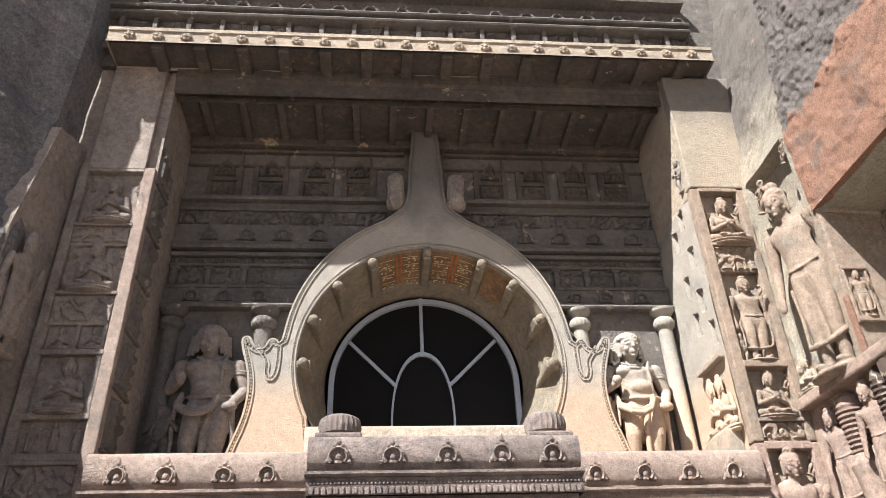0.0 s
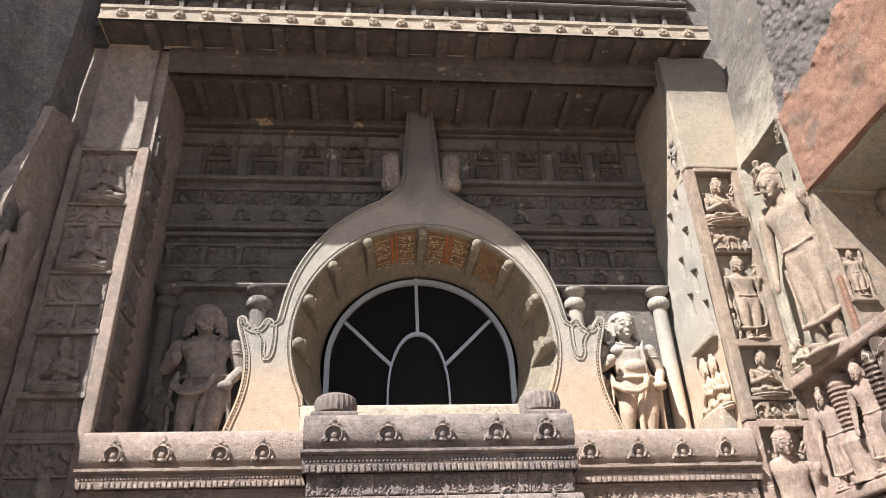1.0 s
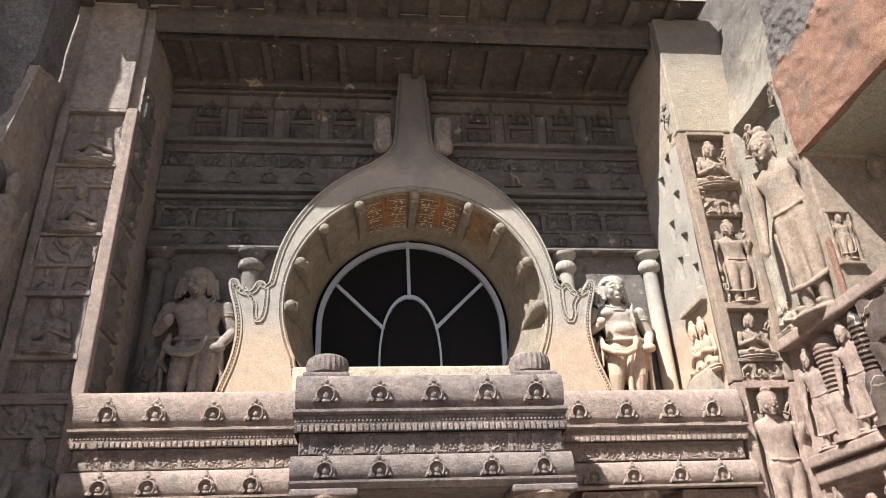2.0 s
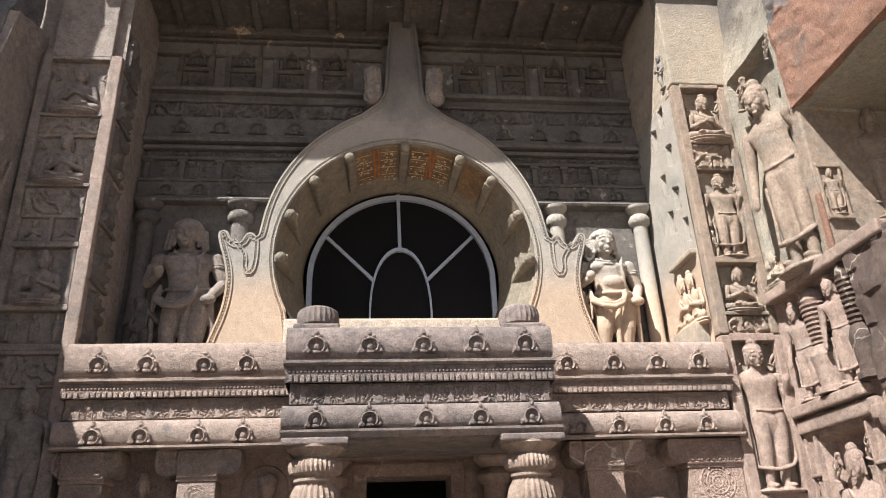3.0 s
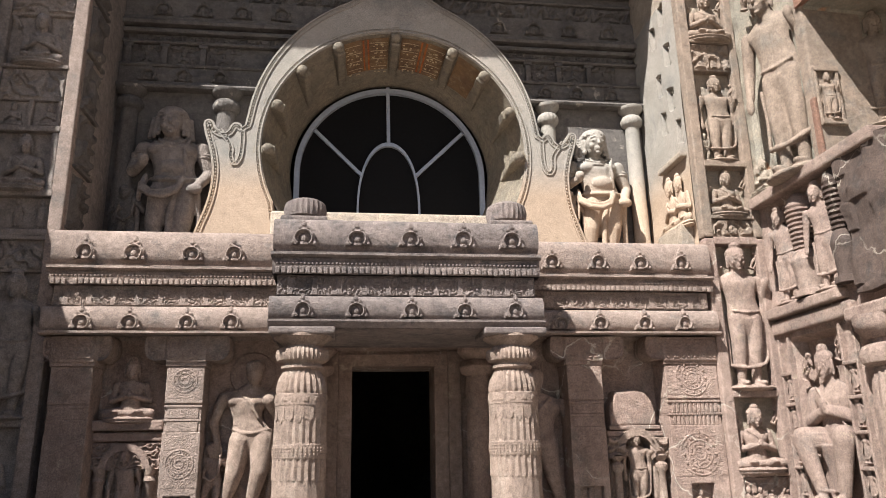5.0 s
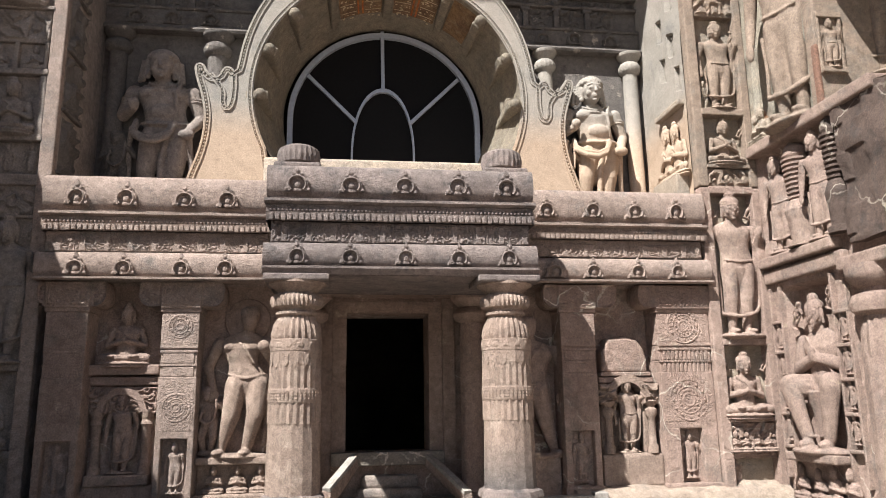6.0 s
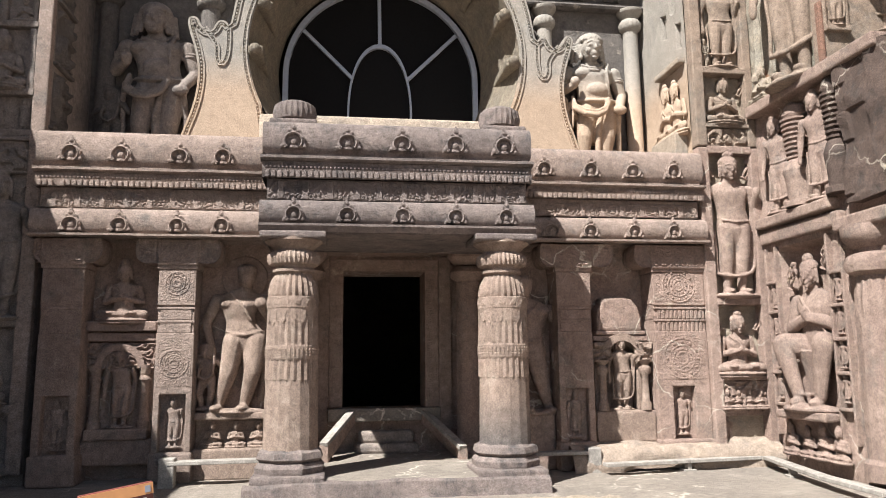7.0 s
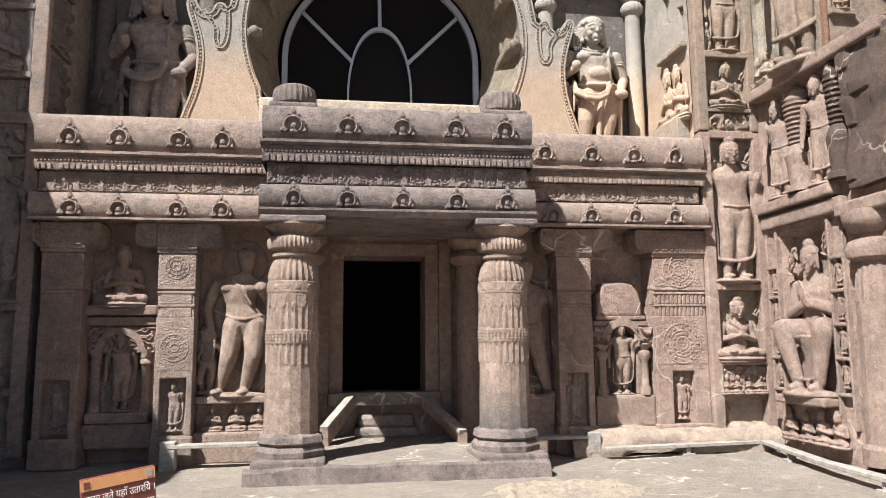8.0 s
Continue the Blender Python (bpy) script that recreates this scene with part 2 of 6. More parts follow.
def carved(x0, x1, z0, z1, y, depth, seed, cell=0.16, res=0.022, posts=0.0):
    """A frieze of shallow scroll carving facing -y: raised curls on a sunk ground."""
    rnd = random.Random(seed)
    off = rnd.uniform(0, 50)
    nu, nv = max(2, round((x1 - x0) / res)), max(2, round((z1 - z0) / res))

    def at(u, v):
        x, z = x0 + (x1 - x0) * u, z0 + (z1 - z0) * v
        w = noise.noise((x / cell * 0.55 + off, z / cell * 0.55, 0))
        h = math.sin(11 * w + 2 * noise.noise((x / cell * 1.3 + off, z / cell * 1.3, 4))) + 0.6 * noise.noise((x / cell * 2.5 + off, z / cell * 2.5, 7))
        h = max(0.0, min(1.0, 0.5 + 0.9 * h))
        if posts and (x % posts) < 0.07:
            h = 1.05
        if u in (0, 1) or v in (0, 1):
            h = 0
        return (x, y - depth * h, z)
    return grid(at, nu, nv)


def turned(bm, m):
    bmesh.ops.transform(bm, matrix=m, verts=bm.verts)
    return bm


# ---- ground ----
def ground_height(x, y):
    return 0.03 * noise.noise((x * 0.8, y * 0.8, 1)) + 0.012 * noise.noise((x * 3, y * 3, 4))


ground = part("ground", grid(lambda u, v: (-7 + 14 * u, -12 + 14 * v, ground_height(-7 + 14 * u, -12 + 14 * v)), 110, 110), FLOOR, smooth=True)
tagged(ground, "worn grey stone floor of the rock-cut court", "floor", kind="structure")
far = bmesh.new()
box(far, -400, 400, -400, 6, -1.0, -0.12)
tagged(part("ground_beyond", far, SAND), "bare pale ground before the cave", "ground", kind="structure")

# ---- the rock-cut front: large structure ----
XL, XR, YF, YB = -4.87, 4.73, 0.30, 2.0


def structure(name, bm, mat, label, category="wall", smooth=False):
    return tagged(part(name, bm, mat, smooth=smooth), label, category, kind="structure")


bm = bmesh.new()
box(bm, -7.5, XL, YF + 0.12, 4.0, 0, 12.35)
structure("wall_left_pier", bm, PIER, "carved grey-brown stone pier beside the recess")
bm = bmesh.new()
box(bm, XR + 0.18, 7.5, 0.26, 4.0, 0, 12.35)
box(bm, XR, XR + 0.18, 0.26, 4.0, 9.4, 12.35)
box(bm, XR, XR + 0.18, 0.26, 4.0, 0, 4.76)
structure("wall_right_pier", bm, PALE, "pale stone pier with stacked niches")
# lower wall with the door opening
bm = bmesh.new()
box(bm, XL, -1.45, 0.62, 2.2, 0, 4.7)
box(bm, 1.45, XR, 0.62, 2.2, 0, 4.7)
box(bm, -1.45, -0.70, 1.5, 2.2, 0, 4.7)
box(bm, 0.60, 1.45, 1.5, 2.2, 0, 4.7)
box(bm, -0.70, 0.60, 1.5, 2.2, 3.0, 4.7)
box(bm, -0.70, 0.60, 1.5, 2.2, 0, 0.84)
box(bm, -1.45, 1.45, 0.30, 1.5, 3.25, 4.7)
structure("wall_lower", bm, BROWNV, "brown stone lower wall with a doorway")
bm = bmesh.new()
box(bm, XL, XR, 0.30, 3.3, 4.70, 4.76)
structure("terrace", bm, PINK, "stone terrace floor above the cornice", "floor")
# back wall of the recess, open at the great arch
CZ, R_IN = 6.75, 2.29


bm = bmesh.new()
angles = sorted([math.radians(-50 + 280 * i / 70) for i in range(71)] + [math.atan2(11.9 - CZ, XR), math.atan2(11.9 - CZ, XL)])
ring = []
for a in angles:
    c, s = math.cos(a), math.sin(a)
    k = min((XR / c if c > 0 else XL / c) if abs(c) > 1e-6 else 1e9, ((11.9 - CZ) / s if s > 0 else (4.7 - CZ) / s) if abs(s) > 1e-6 else 1e9)
    ring.append((bm.verts.new((2.4 * c, YB, CZ + 2.4 * s)), bm.verts.new((k * c, YB, CZ + k * s))))
for p, q in zip(ring, ring[1:]):
    bm.faces.new((p[0], p[1], q[1], q[0]))
structure("wall_back", bm, GREY_SHADED, "shaded carved back wall of the recess")
bm = bmesh.new()
box(bm, XL, XR, 0.6, 2.0, 11.9, 12.35)
structure("ceiling", bm, SOOT_SHADE, "coffered stone ceiling of the recess", "ceiling")
# dark hall behind
bm = bmesh.new()
box(bm, -4, 4, 2.2, 14, 0.2, 10)
bmesh.ops.reverse_faces(bm, faces=bm.faces)
for f in list(bm.faces):
    if f.normal.y > 0.5 and f.calc_center_median().y < 3:
        bm.faces.remove(f)
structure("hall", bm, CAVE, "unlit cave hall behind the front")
bm = bmesh.new()
box(bm, XL - 3, XR + 3, YB + 0.05, 3.3, 9.6, 12.3)
structure("wall_mass", bm, CAVE, "solid rock behind the recess")

# ---- ledges and porch ----
def arc(y, z0, z1, bulge, n=10):
    return [(y - bulge * math.sin(math.pi * i / n) ** 0.6, z1 + (z0 - z1) * i / n) for i in range(n + 1)]


def gavaksha():
    """A small horseshoe medallion: pointed back plate, ring, hollow and a plain boss; facing -y, base at z=0."""
    bm = bmesh.new()
    # pointed leafy back plate
    half = [(0.155, 0.0), (0.150, 0.05), (0.125, 0.09), (0.140, 0.14), (0.105, 0.19), (0.075, 0.205), (0.085, 0.24), (0.050, 0.26), (0.030, 0.30), (0.0, 0.355)]
    loop = half + [(-x, z) for x, z in half[-2::-1]]
    f = [bm.verts.new((x, -0.022 + 0.01 * math.cos(20 * z), z)) for x, z in loop]
    g = [bm.verts.new((x * 1.05, 0.05, z)) for x, z in loop]
    hub = bm.verts.new((0, -0.03, 0.23))
    n = 18
    rim = [bm.verts.new((0.092 * math.cos(math.radians(-45 + 270 * k / n)), -0.03, 0.10 + 0.092 * math.sin(math.radians(-45 + 270 * k / n)))) for k in range(n + 1)]
    lip = [bm.verts.new((v.co.x * 1.16, -0.048, 0.10 + (v.co.z - 0.10) * 1.16)) for v in rim]
    out = [bm.verts.new((v.co.x * 1.34, -0.026, 0.10 + (v.co.z - 0.10) * 1.34)) for v in rim]
    back = [bm.verts.new((v.co.x * 0.98, 0.06, v.co.z)) for v in rim]
    for k in range(n):
        bm.faces.new((back[k], back[k + 1], rim[k + 1], rim[k]))
        bm.faces.new((rim[k], rim[k + 1], lip[k + 1], lip[k]))
        bm.faces.new((lip[k], lip[k + 1], out[k + 1], out[k]))
    m = len(loop)
    for k in range(m):
        bm.faces.new((f[k], f[(k + 1) % m], g[(k + 1) % m], g[k]))
    # plate face between the ring and the leafy edge
    for k in range(n):
        u = k * (m - 1) / n
        a0, a1 = f[int(round(u))], f[min(m - 1, int(round((k + 1) * (m - 1) / n)))]
        bm.faces.new((out[k], out[k + 1], a1, a0) if a0 is not a1 else (out[k], out[k + 1], a0))
    bm.verts.remove(hub)
    bmesh.ops.create_icosphere(bm, subdivisions=2, radius=0.058, matrix=Matrix.Translation((0, 0.022, 0.10)) @ Matrix.Diagonal((0.85, 0.75, 1.0, 1)))
    bmesh.ops.create_icosphere(bm, subdivisions=1, radius=0.045, matrix=Matrix.Translation((0, 0.022, 0.035)) @ Matrix.Diagonal((1.5, 0.7, 0.8, 1)))
    for x, z, s in ((0, 0.275, 0.03), (-0.05, 0.235, 0.026), (0.05, 0.235, 0.026), (-0.115, 0.15, 0.022), (0.115, 0.15, 0.022), (-0.135, 0.03, 0.026), (0.135, 0.03, 0.026)):
        bmesh.ops.create_icosphere(bm, subdivisions=1, radius=s, matrix=Matrix.Translation((x, -0.025, z)) @ Matrix.Diagonal((1, 0.6, 1, 1)))
    bmesh.ops.recalc_face_normals(bm, faces=bm.faces)
    return bm


MED = part("medallion", gavaksha(), PINK)
MED_MESH = MED.data
MED_DARK = MED_MESH.copy()
MED_DARK.materials[0] = PORCH
MED_GREY = MED_MESH.copy()
MED_GREY.materials[0] = GREY_SHADED
bpy.data.objects.remove(MED)


def medallion(parent, x, y, z, size=1.0, mesh=None, rz=0.0):
    ob = new("medallion", mesh or MED_MESH)
    ob.parent = parent
    ob.matrix_basis = pose(x, y, z, random.uniform(-2, 2), random.uniform(-3, 3), rz) @ Matrix.Diagonal((size * random.uniform(0.93, 1.07), size, size * random.uniform(0.94, 1.06), 1))
    return ob


def teeth(x0, x1, y, z0, z1, pitch, mat, parent, name="bead_row", round_=False):
    bm = bmesh.new()
    n = round((x1 - x0) / pitch)
    for i in range(n):
        x = x0 + (i + 0.5) * (x1 - x0) / n
        if random.random() < 0.03:
            continue
        h = random.uniform(-0.006, 0.006)
        if round_:
            bmesh.ops.create_icosphere(bm, subdivisions=1, radius=(z1 - z0) / 2, matrix=Matrix.Translation((x, y, (z0 + z1) / 2)))
        else:
            rbox(bm, x - pitch * 0.38, x + pitch * 0.38, y, y + 0.06, z0 + h, z1, 0.012)
    return part(name, bm, mat, parent)


def ledge(name, label, x0, x1, yf, zs, mat, meds_top, meds_low, seed, mesh, depth):
    """An entablature: big roll, beaded bands, carved frieze, lower roll and drip."""
    top, roll, band, fr1, fr0, low, drip, bot = zs
    L = thing(name, label, "cornice", "carved cornices", at=(0, 0, 0))
    p = [(depth, roll), (depth, top), (yf + 0.12, top)] + arc(yf + 0.06, roll, top - 0.02, 0.07)
    part("upper_roll", swept(p, x0, x1), mat, L, smooth=True)
    zb = roll - 0.05
    part("fillet", swept([(depth, zb), (depth, roll), (yf + 0.06, roll), (yf + 0.06, zb)], x0 + 0.03, x1 - 0.03), mat, L)
    part("band", swept([(depth, zb - 0.06), (depth, zb), (yf - 0.03, zb), (yf - 0.03, zb - 0.035), (yf + 0.03, zb - 0.06)], x0 - 0.02, x1 + 0.02), mat, L)
    mid = (zb - 0.06 + band) / 2
    part("band", swept([(depth, band), (depth, zb - 0.06), (yf + 0.05, zb - 0.06), (yf + 0.05, mid), (yf + 0.0, mid), (yf + 0.03, band)], x0, x1), mat, L)
    teeth(x0 + 0.03, x1 - 0.03, yf - 0.012, band + 0.0, mid - 0.02, 0.075, mat, L)
    teeth(x0 + 0.03, x1 - 0.03, yf + 0.03, mid + 0.01, mid + 0.05, 0.05, mat, L, round_=True)
    bm = swept([(depth, fr0), (depth, band), (yf + 0.105, band), (yf + 0.105, fr0)], x0 + 0.06, x1 - 0.06)
    part("frieze_ground", bm, mat, L)
    part("frieze", carved(x0 + 0.07, x1 - 0.07, fr0, fr1, yf + 0.10, 0.018, seed, 0.04, 0.0115, posts=0.31), mat, L, "scroll-carved frieze")
    p = [(depth, drip), (depth, low), (yf + 0.10, low)] + arc(yf + 0.06, drip, low - 0.01, 0.075)
    part("lower_roll", swept(p, x0 - 0.02, x1 + 0.02), mat, L, smooth=True)
    part("drip", swept([(depth, bot), (depth, drip), (yf - 0.06, drip), (yf - 0.06, drip - 0.03), (yf, bot)], x0 - 0.02, x1 + 0.02), mat, L)
    for x in meds_top:
        medallion(L, x, yf - 0.02, roll + 0.03, 1.0, mesh)
    for x in meds_low:
        medallion(L, x, yf - 0.025, drip + 0.025, 0.9, mesh)
    return L


random.seed(3)
ledge("main_cornice", "pinkish carved stone cornice with arch medallions", XL + 0.02, -1.74, 0.0, (4.76, 4.27, 3.96, 3.90, 3.68, 3.67, 3.31, 3.26), PINK, (-4.40, -3.76, -2.98, -2.39), (-4.34, -3.72, -2.97, -2.38), 1, MED_MESH, 0.5)
ledge("main_cornice", "pinkish carved stone cornice with arch medallions", 1.71, XR, 0.0, (4.72, 4.23, 3.94, 3.88, 3.68, 3.66, 3.32, 3.27), PINK, (2.22, 2.93, 3.60, 4.24), (2.30, 2.89, 3.57, 4.20), 2, MED_MESH, 0.5)
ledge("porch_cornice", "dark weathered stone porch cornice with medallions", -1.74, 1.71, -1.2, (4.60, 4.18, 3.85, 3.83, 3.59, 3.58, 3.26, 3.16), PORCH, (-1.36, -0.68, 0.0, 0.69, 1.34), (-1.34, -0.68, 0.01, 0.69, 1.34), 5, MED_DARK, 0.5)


def ribbed_cushion(name, label, x, y, z, r=0.29, h=0.25, mat=PORCH):
    T = thing(name, label, "finial", "porch finials", at=(x, y, z))
    part("base", slab(-r * 1.05, r * 1.05, -r * 1.05, r * 1.05, 0.0, 0.09, 0.03), mat, T)
    bm = lathe([(0.6 * r, 0.09), (0.92 * r, 0.13), (r, 0.09 + h * 0.5), (0.93 * r, 0.09 + h * 0.85), (0.7 * r, 0.09 + h), (0.3 * r, 0.10 + h)], 96, lambda z: 0.05)
    part("cushion", bm, mat, T, smooth=True)
    return T


ribbed_cushion("cushion_finial", "dark ribbed stone cushion on the porch roof", -1.38, -0.7, 4.60, h=0.28)
ribbed_cushion("cushion_finial", "dark ribbed stone cushion on the porch roof", 1.40, -0.7, 4.60, h=0.30)


# ---- porch columns ----
def column(label, x, y, base_z, mat, s=1.0):
    C = thing("column", label, "column", "porch columns", at=(x, y, base_z))
    z = lambda v: v - base_z
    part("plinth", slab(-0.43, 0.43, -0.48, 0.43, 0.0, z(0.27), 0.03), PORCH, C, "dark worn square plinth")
    bm = lathe([(0.43, z(0.27)), (0.44, z(0.34)), (0.40, z(0.39)), (0.37, z(0.40)), (0.42, z(0.44)), (0.40, z(0.51)), (0.33, z(0.55))], 8)
    part("base", turned(bm, Matrix.Rotation(math.radians(22.5), 4, "Z")), PORCH, C)
    bm = lathe([(0.33, z(0.53)), (0.325, z(0.9)), (0.315, z(1.36))], 16)
    part("lower_shaft", bm, mat, C)
    part("fluted_shaft", lathe([(0.325, z(1.36)), (0.322, z(1.62))], 96, lambda v: 0.06), mat, C)
    bm = lathe([(0.318, z(1.60)), (0.326, z(1.62)), (0.326, z(1.76)), (0.316, z(1.78))], 48)
    for i in range(40):
        a = 2 * math.pi * i / 40
        for dz in (1.655, 1.69, 1.725):
            bmesh.ops.create_icosphere(bm, subdivisions=1, radius=0.014, matrix=Matrix.Translation((0.325 * math.cos(a + dz * 9), 0.325 * math.sin(a + dz * 9), z(dz))))
    part("carved_band", bm, mat, C)
    part("fluted_shaft", lathe([(0.322, z(1.76)), (0.314, z(2.08))], 96, lambda v: 0.06), mat, C)
    bm = bmesh.new()
    for i in range(16):
        a = 2 * math.pi * i / 16
        m = Matrix.Rotation(a, 4, "Z")
        vs = [bm.verts.new(m @ Vector(p)) for p in ((0.308, -0.055, z(2.20)), (0.308, 0.055, z(2.20)), (0.311, 0.05, z(2.08)), (0.314, 0, z(2.02)), (0.311, -0.05, z(2.08)))]
        bm.faces.new(vs)
    part("leaf_fringe", bm, mat, C)
    bm = lathe([(0.306, z(2.06)), (0.312, z(2.22)), (0.318, z(2.23)), (0.318, z(2.36)), (0.30, z(2.37))], 48)
    for i in range(14):
        a = 2 * math.pi * i / 14
        bmesh.ops.create_icosphere(bm, subdivisions=1, radius=0.05, matrix=Matrix.Rotation(a, 4, "Z") @ Matrix.Translation((0.312, 0, z(2.295))) @ Matrix.Diagonal((0.35, 1, 1, 1)))
    part("garland_band", bm, mat, C)
    part("necking", lathe([(0.30, z(2.37)), (0.315, z(2.42)), (0.285, z(2.56)), (0.235, z(2.64)), (0.225, z(2.67))], 96, lambda v: 0.085), mat, C, smooth=True)
    part("collar", lathe([(0.225, z(2.66)), (0.26, z(2.68)), (0.26, z(2.71)), (0.235, z(2.72)), (0.24, z(2.755))], 40), mat, C)
    part("ribbed_cushion", lathe([(0.24, z(2.75)), (0.31, z(2.78)), (0.335, z(2.84)), (0.325, z(2.90)), (0.27, z(2.94))], 144, lambda v: 0.06), mat, C, smooth=True)
    bm = lathe([(0.25, z(2.93)), (0.24, z(2.96)), (0.30, z(3.02)), (0.36, z(3.06)), (0.36, z(3.10))], 40)
    part("capital", bm, mat, C, smooth=True)
    part("abacus", slab(-0.40, 0.40, -0.36, 0.40, z(3.08), z(3.165), 0.02), PORCH, C)
    return C


column("pinkish fluted stone column with ribbed cushion capital", -1.34, -0.93, 0.06, COLUMN)
column("pinkish fluted stone column with a grey stained foot", 1.33, -0.93, 0.06, STAINED)

# porch floor, steps and roof
tagged(part("porch_floor", slab(-1.80, 1.72, -1.42, 1.5, -0.1, 0.20, 0.04), FLOOR), "low worn stone porch platform", "platform", kind="structure")
tagged(part("porch_edge", swept([(-1.34, -0.06), (-1.34, 0.203), (-1.40, 0.204), (-1.455, 0.17), (-1.48, 0.06), (-1.50, -0.06)], -1.84, 1.76, 0.07, 0.05), PORCH, smooth=True), "dark worn front edge of the porch platform", "platform", kind="structure")
bm = bmesh.new()
box(bm, -1.7, 1.68, -1.1, 0.4, 3.165, 3.24)
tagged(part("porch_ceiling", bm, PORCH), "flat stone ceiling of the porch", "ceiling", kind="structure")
steps = thing("door_steps", "two low stone steps up to the doorway", "steps")
part("step", slab(-0.52, 0.46, 1.12, 1.5, 0.19, 0.34, 0.05), PIER, steps)
part("step", slab(-0.46, 0.40, 1.28, 1.5, 0.33, 0.52, 0.05), PIER, steps)

# ---- the great arch ----
def arch_outline():
    """Right half of the outer edge, from the foot up to the tip; mirrored for the left."""
    pts = [(3.40, 4.76), (3.30, 5.2), (3.12, 5.7), (3.06, 6.2), (3.12, 6.6), (3.24, 6.95), (3.28, 7.18), (3.12, 7.22), (3.04, 7.02), (2.88, 6.94), (2.80, 7.16), (2.66, 7.16), (2.60, 7.04)]
    for i in range(1, 18):
        a = math.radians(8 + 66 * i / 17)
        r = 2.60 + 0.42 * (i / 17) ** 1.3
        pts.append((r * math.cos(a), CZ + r * math.sin(a)))
    pts += [(0.66, 9.80), (0.48, 9.95), (0.40, 10.12), (0.36, 10.40), (0.35, 10.8), (0.32, 11.2), (0.29, 11.6), (0.27, 11.9)]
    return pts


def softened(pts, times=2):
    """Round the corners of an open line."""
    for _ in range(times):
        out = [pts[0]]
        for (x0, z0), (x1, z1) in zip(pts, pts[1:]):
            out += [(0.75 * x0 + 0.25 * x1, 0.75 * z0 + 0.25 * z1), (0.25 * x0 + 0.75 * x1, 0.25 * z0 + 0.75 * z1)]
        pts = out + [pts[-1]]
    return pts


def arch_inner(n=40):
    pts = [(1.95, 4.76), (1.98, 5.25)]
    for i in range(n + 1):
        a = math.radians(-26 + 116 * i / n)
        pts.append((R_IN * math.cos(a), CZ + R_IN * math.sin(a)))
    return pts


def along(pts, n):
    d = [0.0]
    for p, q in zip(pts, pts[1:]):
        d.append(d[-1] + math.dist(p, q))
    out = []
    for i in range(n + 1):
        s = d[-1] * i / n
        k = max(j for j in range(len(d)) if d[j] <= s + 1e-9)
        k = min(k, len(pts) - 2)
        f = (s - d[k]) / max(1e-9, d[k + 1] - d[k])
        out.append(tuple(a + (b - a) * f for a, b in zip(pts[k], pts[k + 1])))
    return out


AY = 1.5
great_arch = thing("great_arch", "great grey horseshoe arch of carved stone with leafy feet", "arch", at=(0, AY, 4.76))
outer, inner = softened(arch_outline()), arch_inner()
bm = bmesh.new()
loop = outer + [(-x, z) for x, z in outer[::-1]] + [(-x, z) for x, z in inner][:] + [(x, z) for x, z in inner[::-1]][1:]
vf = [bm.verts.new((x, 0, z - 4.76)) for x, z in loop]
face = bm.faces.new(vf)
ext = bmesh.ops.extrude_face_region(bm, geom=[face])
bmesh.ops.translate(bm, verts=[v for v in ext["geom"] if isinstance(v, bmesh.types.BMVert)], vec=(0, 0.52, 0))
bmesh.ops.triangulate(bm, faces=[f for f in bm.faces if len(f.verts) > 4])
bmesh.ops.recalc_face_normals(bm, faces=bm.faces)
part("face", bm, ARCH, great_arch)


def border(path, inset, width, y, bead, mat, parent, name="border"):
    """Two raised fillets with a row of beads between, along a path."""
    bm = bmesh.new()
    pts = along(path, int(sum(math.dist(p, q) for p, q in zip(path, path[1:])) / 0.06))
    nrm = []
    for i in range(len(pts)):
        p, q = pts[max(0, i - 1)], pts[min(len(pts) - 1, i + 1)]
        l = math.dist(p, q) or 1
        nrm.append((-(q[1] - p[1]) / l, (q[0] - p[0]) / l))
    for o0, o1, d in ((inset, inset + 0.025, 0.025), (inset + width - 0.025, inset + width, 0.02)):
        prev = None
        for (x, z), (nx, nz) in zip(pts, nrm):
            cur = [bm.verts.new((x + nx * o, yy, z + nz * o)) for o, yy in ((o0, y + 0.01), (o0, y - d), (o1, y - d), (o1, y + 0.01))]
            if prev:
                for j in range(3):
                    bm.faces.new((prev[j], prev[j + 1], cur[j + 1], cur[j]))
            prev = cur
    for (x, z), (nx, nz) in zip(pts, nrm):
        o = inset + width / 2
        bmesh.ops.create_icosphere(bm, subdivisions=1, radius=bead, matrix=Matrix.Translation((x + nx * o, y, z + nz * o)))
    bmesh.ops.recalc_face_normals(bm, faces=bm.faces)
    return part(name, bm, mat, parent)


lo = [(x, z - 4.76) for x, z in outer]
li = [(x, z - 4.76) for x, z in inner]
border(lo, 0.015, 0.10, 0, 0.026, ARCH, great_arch)
border([(-x, z) for x, z in lo[::-1]], 0.015, 0.10, 0, 0.026, ARCH, great_arch)
border(li[::-1], 0.02, 0.09, 0, 0.022, ARCH, great_arch)
border([(-x, z) for x, z in li], 0.02, 0.09, 0, 0.022, ARCH, great_arch)
# leaf scrolls above the feet
for s in (-1, 1):
    path = [(s * (3.0 - 0.0), 7.0 - 4.76), (s * 2.88, 6.86 - 4.76), (s * 2.78, 6.70 - 4.76), (s * 2.80, 6.5 - 4.76), (s * 2.72, 6.36 - 4.76), (s * 2.62, 6.48 - 4.76), (s * 2.60, 6.8 - 4.76), (s * 2.61, 7.0 - 4.76)]
    border(softened(path), -0.04, 0.09, 0, 0.02, ARCH, great_arch, "scroll")
